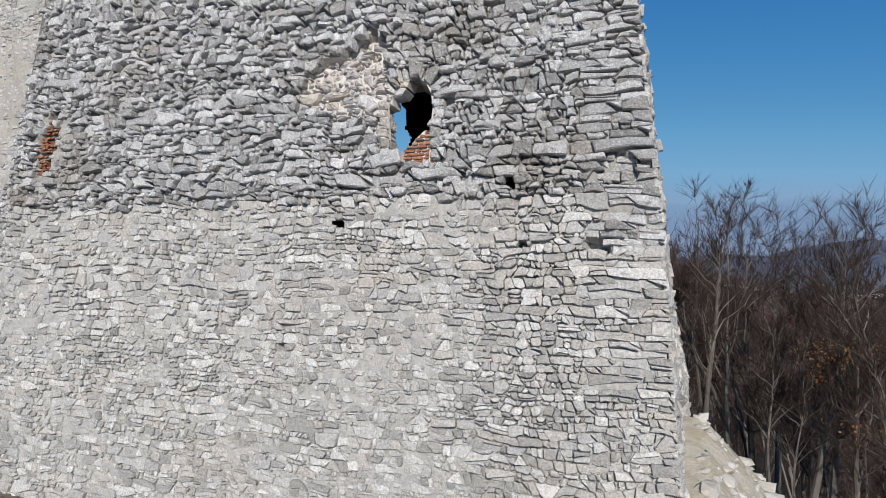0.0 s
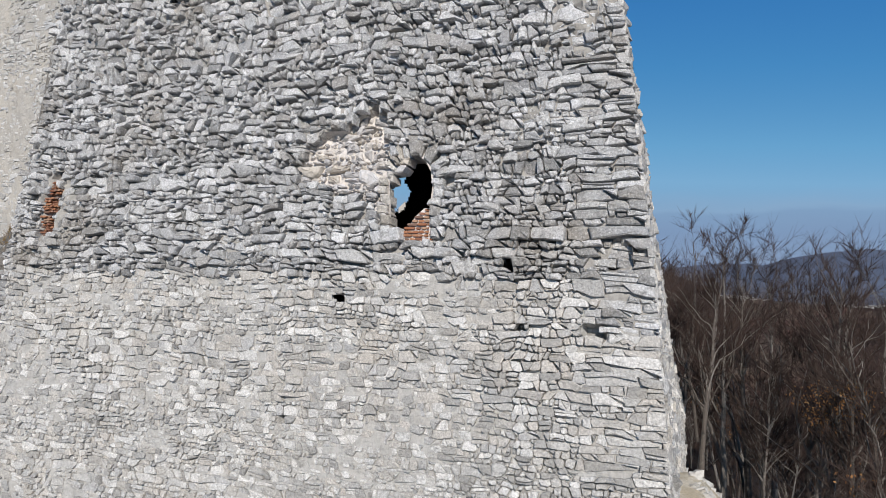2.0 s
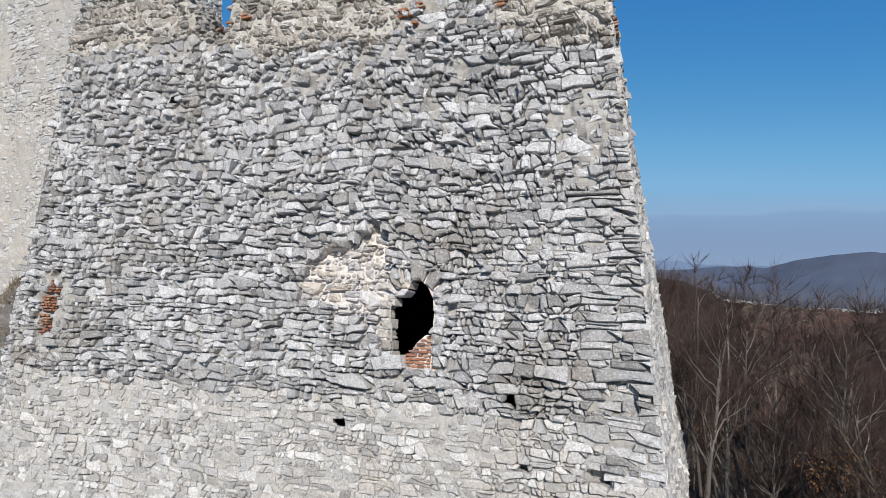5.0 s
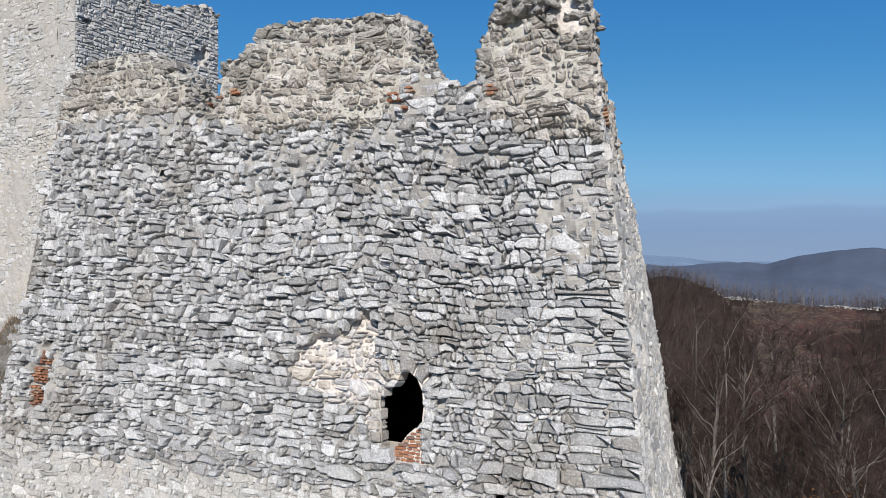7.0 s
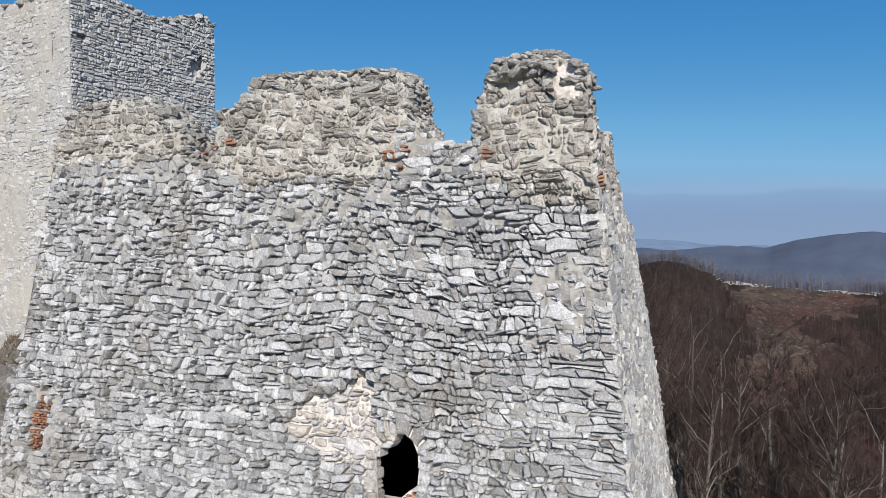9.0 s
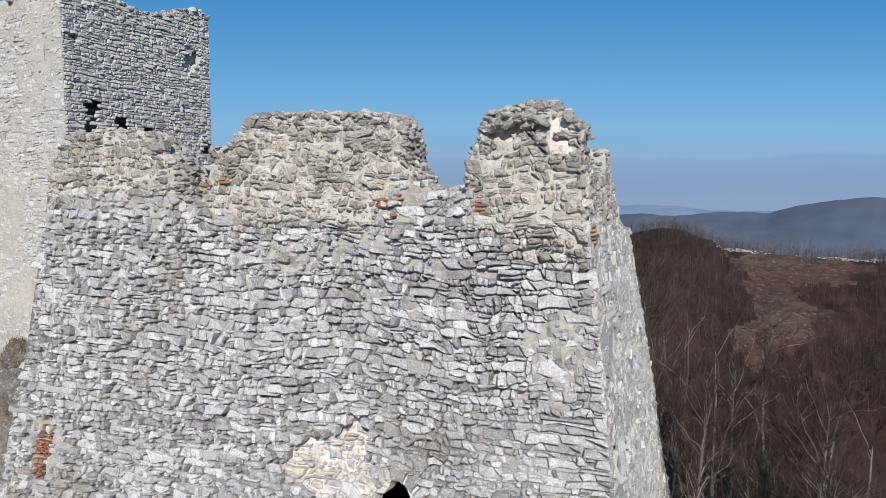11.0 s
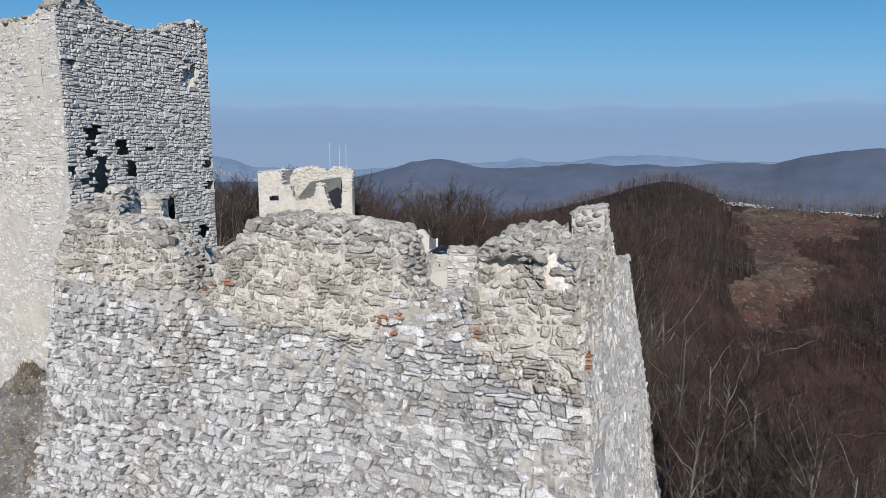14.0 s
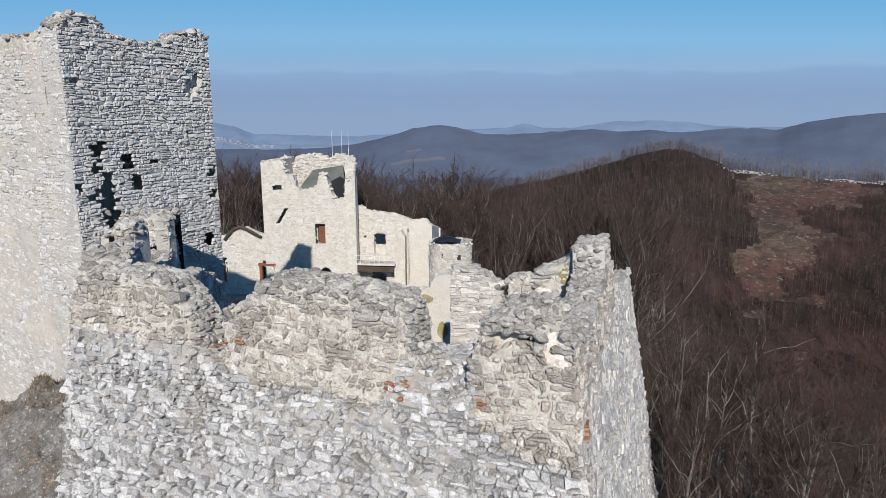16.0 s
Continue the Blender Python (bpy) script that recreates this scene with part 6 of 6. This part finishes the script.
def plant(kind, x, y, crest, r):
    """Sets a rich tree near by and a plainer one farther off."""
    near = r < 50
    key = kind if near else kind + 10
    stand((KINDS if near else LIGHT)[kind], x, y, rnd.random() * 6.28, fit_scale(x, y, kind, crest), key not in used)
    used.add(key)
    placed.append((x, y))


for k in range(900):
    az, r = radians(rnd.uniform(-29, 14)), rnd.uniform(88, 122)
    x, y = r * math.sin(az), -14 + r * math.cos(az)
    d, _ = beyond_castle(x, y)
    if d < 5 or y < 66 or any((x - a) ** 2 + (y - b) ** 2 < 5 for a, b in placed):
        continue
    crest = (16.5 if x < -28 else 14.0 if x < -2 else 10.5) - abs(rnd.gauss(0, 1.8))
    plant(rnd.choice((0, 1, 2, 0, 1)), x, y, crest, r)
    if len(placed) > 130:
        break
tries = 0
while len(placed) < 300 and tries < 9000:
    tries += 1
    az, r = radians(rnd.uniform(-30, 62)), 30 + 100 * rnd.random() ** 0.8
    x, y = r * math.sin(az), -14 + r * math.cos(az)
    d, right = beyond_castle(x, y)
    if d < 4.0 or any((x - a) ** 2 + (y - b) ** 2 < 4.5 for a, b in placed):
        continue
    if x < 8 and y < 66:
        continue
    kind = rnd.choice((0, 1, 2, 4, 0, 1, 3 if rnd.random() < 0.3 else 4))
    crest = min(terrain(x, y) + rnd.uniform(12, 18), (6.0 + 0.025 * r if x > 8 else 8.0) - abs(rnd.gauss(0, 3)))
    if crest - terrain(x, y) < 5:
        continue
    plant(kind, x, y, crest, r)



# ---- woods beyond, joined ----
def wood_kind(seed, height, limbs, twigs, wide=1.0, spread=1.0):
    """Small bare tree for the woods: (points, triangles). The crown is a cloud of fine twigs on a few limbs."""
    rnd = random.Random(seed)
    v, f = [], []

    def blade(p, q, w):
        s = (q - p).cross(Vector((rnd.gauss(0, 1), rnd.gauss(0, 1), rnd.gauss(0, 0.3)))).normalized() * w
        n = len(v)
        v.extend((p - s, p + s, q))
        f.append((n, n + 1, n + 2))

    top = Vector((rnd.gauss(0, 0.03) * height, rnd.gauss(0, 0.03) * height, height))
    for _ in range(2):
        blade(Vector((0, 0, -1)), top * 0.9, 0.085 * wide)
    for _ in range(limbs):
        t = rnd.uniform(0.38, 0.92)
        p = top * t
        a = rnd.random() * 6.283
        l = height * rnd.uniform(0.13, 0.26) * (1.3 - 0.7 * t)
        q = p + Vector((math.cos(a) * l * spread, math.sin(a) * l * spread, l * rnd.uniform(0.5, 1.1)))
        blade(p, q, 0.042 * wide)
        for _ in range(twigs):
            p2 = p.lerp(q, rnd.uniform(0.3, 1.0))
            d = (q - p) * (0.5 / l) + Vector((rnd.gauss(0, 0.42), rnd.gauss(0, 0.42), rnd.uniform(-0.15, 0.75)))
            blade(p2, p2 + d * l * rnd.uniform(0.35, 0.8), 0.024 * wide)
    return np.array([tuple(p) for p in v]), np.array(f)


def woods(name, spots, kinds, label, mat=MAT_FAR_TREES):
    pts, tris, base = [], [], 0
    for x, y, z, k, sc, turn in spots:
        p, t = kinds[k]
        c, s = math.cos(turn) * sc, math.sin(turn) * sc
        q = np.stack((p[:, 0] * c - p[:, 1] * s + x, p[:, 0] * s + p[:, 1] * c + y, p[:, 2] * sc + z), 1)
        pts.append(q)
        tris.append(t + base)
        base += len(p)
    pts, tris = np.concatenate(pts), np.concatenate(tris)
    me = bpy.data.meshes.new(name)
    me.vertices.add(len(pts))
    me.vertices.foreach_set("co", pts.astype(np.float32).ravel())
    me.loops.add(len(tris) * 3)
    me.loops.foreach_set("vertex_index", tris.astype(np.int32).ravel())
    me.polygons.add(len(tris))
    me.polygons.foreach_set("loop_start", np.arange(0, len(tris) * 3, 3, dtype=np.int32))
    me.materials.append(mat)
    me.update()
    me.validate()
    return tagged(new(name, me), label, "woods", kind="stuff")


rnd = random.Random(301)
NEAR_WOOD = [wood_kind(380 + i, 14, 13, 14, 0.6) for i in range(6)]
MID = [wood_kind(400 + i, 15, 11, 14, 0.95) for i in range(6)]
FAR = [wood_kind(420 + i, 14, 7, 4, 3.0, 1.15) for i in range(6)]
TALL = [wood_kind(440 + i, 24, 6, 3, 2.6, 0.5) for i in range(6)]
spots = []
while len(spots) < 620:
    az, r = radians(rnd.uniform(-34, 60)), 52 + 78 * rnd.random() ** 0.8
    x, y = r * math.sin(az), -14 + r * math.cos(az)
    d, _ = beyond_castle(x, y)
    if d < 8 or (y < 75 and x < 12) or (az < 0.14 and rnd.random() < 0.75):
        continue
    spots.append((x, y, terrain(x, y) - 0.3, rnd.randrange(6), rnd.uniform(0.4, 0.95), rnd.random() * 6.28))
woods("near_slope_woods", spots, NEAR_WOOD, "thicket of bare brown saplings on the castle slope", MAT_TWIG)
spots = []
while len(spots) < 2300:
    az, r = radians(rnd.uniform(-34, 56)), 125 + 235 * rnd.random() ** 0.85
    x, y = r * math.sin(az), -14 + r * math.cos(az)
    if az < 0.14 and rnd.random() < 0.5:
        continue
    spots.append((x, y, terrain(x, y) - 0.3, rnd.randrange(6), rnd.uniform(0.6, 1.1), rnd.random() * 6.28))
woods("slope_woods", spots, MID, "dense bare brown woods on the castle slope", MAT_TWIG)
spots = []
while len(spots) < 13000:
    az, r = radians(rnd.uniform(-24, 32)), 335 + 600 * rnd.random() ** 0.8
    x, y = r * math.sin(az), -14 + r * math.cos(az)
    if in_clearing(x, y) and rnd.random() < 0.97:
        continue
    if r > 862 and rnd.random() < 0.3:
        continue
    spots.append((x, y, terrain(x, y) - 0.3, rnd.randrange(6), rnd.uniform(0.65, 1.15), rnd.random() * 6.28))
tries = 0
while tries < 5000:
    tries += 1
    az, r = radians(rnd.uniform(16, 30)), rnd.uniform(480, 860)
    x, y = r * math.sin(az), -14 + r * math.cos(az)
    if in_clearing(x, y) and noise.noise(Vector((x * 0.012, y * 0.012, 3))) > -0.15:
        spots.append((x, y, terrain(x, y) - 0.2, rnd.randrange(6), rnd.uniform(0.06, 0.2), rnd.random() * 6.28))
woods("ridge_woods", spots, FAR, "bare brown woods on the far ridge")
spots = []
for k in range(620):
    az, r = radians(rnd.uniform(15.5, 36)), rnd.uniform(866, 915)
    x, y = r * math.sin(az), -14 + r * math.cos(az)
    spots.append((x, y, terrain(x, y) - 0.3, rnd.randrange(6), rnd.uniform(0.7, 1.2), rnd.random() * 6.28))
for k in range(420):
    az, r = radians(rnd.uniform(3, 16)), rnd.uniform(842, 880)
    x, y = r * math.sin(az), -14 + r * math.cos(az)
    spots.append((x, y, terrain(x, y) - 0.3, rnd.randrange(6), rnd.uniform(0.4, 0.8), rnd.random() * 6.28))
woods("crest_trees", spots, TALL, "tall slender pale trees left standing along the ridge", MAT_PALE_TREES)
rnd = random.Random(311)
chips = Soup()
for k in range(320):
    az, r = radians(rnd.choice((rnd.gauss(18.7, 0.9), rnd.gauss(26.6, 1.3)))), 842 + abs(rnd.gauss(0, 11))
    x, y = r * math.sin(az), -14 + r * math.cos(az)
    boulder(chips, (x, y, terrain(x, y) + 0.3), rnd.uniform(1.0, 3.2), rnd, 0.4, level=1)
tagged(new("felled_timber", chips.mesh("felled_timber", MAT_MORTAR_PALE)), "pale cut timber and rocks along the clearing's edge", "timber", kind="stuff")

# ---- outcrop and scree by the corner ----
rnd = random.Random(321)
rocks = Soup()
for k in range(300):
    y = rnd.uniform(-1, 14)
    x = 5.4 + 0.25 * y + abs(rnd.gauss(1.2, 1.5))
    boulder(rocks, (x, y, terrain(x, y) - 0.02), rnd.choice((0.08, 0.1, 0.12, 0.16, 0.22, 0.34, 0.6)) * rnd.uniform(0.8, 1.3), rnd, 0.5, level=1)
tagged(new("outcrop_rubble", rocks.mesh("outcrop_rubble", MAT_BRIGHT_STONE)), "pale broken rocks on the outcrop below the wall", "rocks", kind="stuff")
scree = Soup()
for k in range(1100):
    x, y = rnd.uniform(-36, -13), rnd.uniform(2, 24)
    boulder(scree, (x, y, terrain(x, y) + 0.02), rnd.choice((0.12, 0.16, 0.25, 0.4)) * rnd.uniform(0.8, 1.3), rnd, 0.6, level=1)
for k in range(1500):
    x, y = rnd.uniform(-22, -12.8), rnd.uniform(0, 16)
    boulder(scree, (x, y, terrain(x, y) + 0.01), rnd.choice((0.06, 0.08, 0.1, 0.14, 0.2)) * rnd.uniform(0.8, 1.3), rnd, 0.6, level=1)
tagged(new("scree", scree.mesh("scree", MAT_STONE)), "grey scree below the keep", "rocks", kind="stuff")

# the dark crag that carries the keep's corner
CRAG_TOP = [(-31, 3.8), (-28, 5.2), (-26.4, 6.3), (-25.2, 7.5), (-24.3, 8.1), (-23.1, 8.8), (-22.2, 8.5), (-21, 8.2), (-18, 7.4), (-15, 6.4)]


def crag_height(x, y):
    foot = terrain(x, y) - 0.5
    p = Vector((x, y, 0))
    lip = 16.7 + 0.9 * noise.noise(p * 0.5)
    peak = lerp_table(CRAG_TOP, x) + 0.3 * noise.noise(p * 0.9)
    rise = min(max((y - 9.5) / (lip - 9.5), 0), 1) ** 1.5
    z = foot + (peak - foot) * rise if y < lip else peak - 0.55 * (y - lip)
    ledge = abs(noise.noise(Vector((x * 0.55 + y * 0.3, y * 0.55, 3))))
    return z - 0.9 * ledge * rise + 0.55 * rise * rough((x, y, 5), 0.8, 5) + 0.16 * abs(rough((x, y, 9), 3.0, 3))


crag = Soup()
NX, NY = 190, 130
grid = [(-31 + 16.5 * i / NX, 9.3 + 11.5 * j / NY) for j in range(NY + 1) for i in range(NX + 1)]
crag.add([Vector((x, y, crag_height(x, y))) for x, y in grid],
         [(j * (NX + 1) + i, j * (NX + 1) + i + 1, (j + 1) * (NX + 1) + i + 1, (j + 1) * (NX + 1) + i) for j in range(NY) for i in range(NX)])
tagged(new("rock_outcrop", crag.mesh("rock_outcrop", MAT_CRAG)), "rough dark grey crag with brown soil below the keep", "rock", kind="structure")
rnd = random.Random(331)
tufts = Soup()
for k in range(2600):
    x = rnd.uniform(-29, -21)
    y = 16.9 + rnd.gauss(0, 0.8)
    if noise.noise(Vector((x * 0.7, y * 0.7, 2))) < -0.05:
        continue
    z, a, h = crag_height(x, y) - 0.03, rnd.random() * 6.28, rnd.uniform(0.12, 0.4)
    u = Vector((math.cos(a), math.sin(a), 0)) * 0.018
    tip = Vector((rnd.gauss(0, 0.12), rnd.gauss(0, 0.12), h))
    o = Vector((x, y, z))
    w = Vector((-u.y, u.x, 0))
    tufts.add([o - u, o + u, o + w, o + tip], [(0, 1, 3), (1, 2, 3), (2, 0, 3)])
tagged(new("dry_grass", tufts.mesh("dry_grass", MAT_DRY_GRASS)), "tufts of withered brown grass on the crag", "grass", kind="stuff")
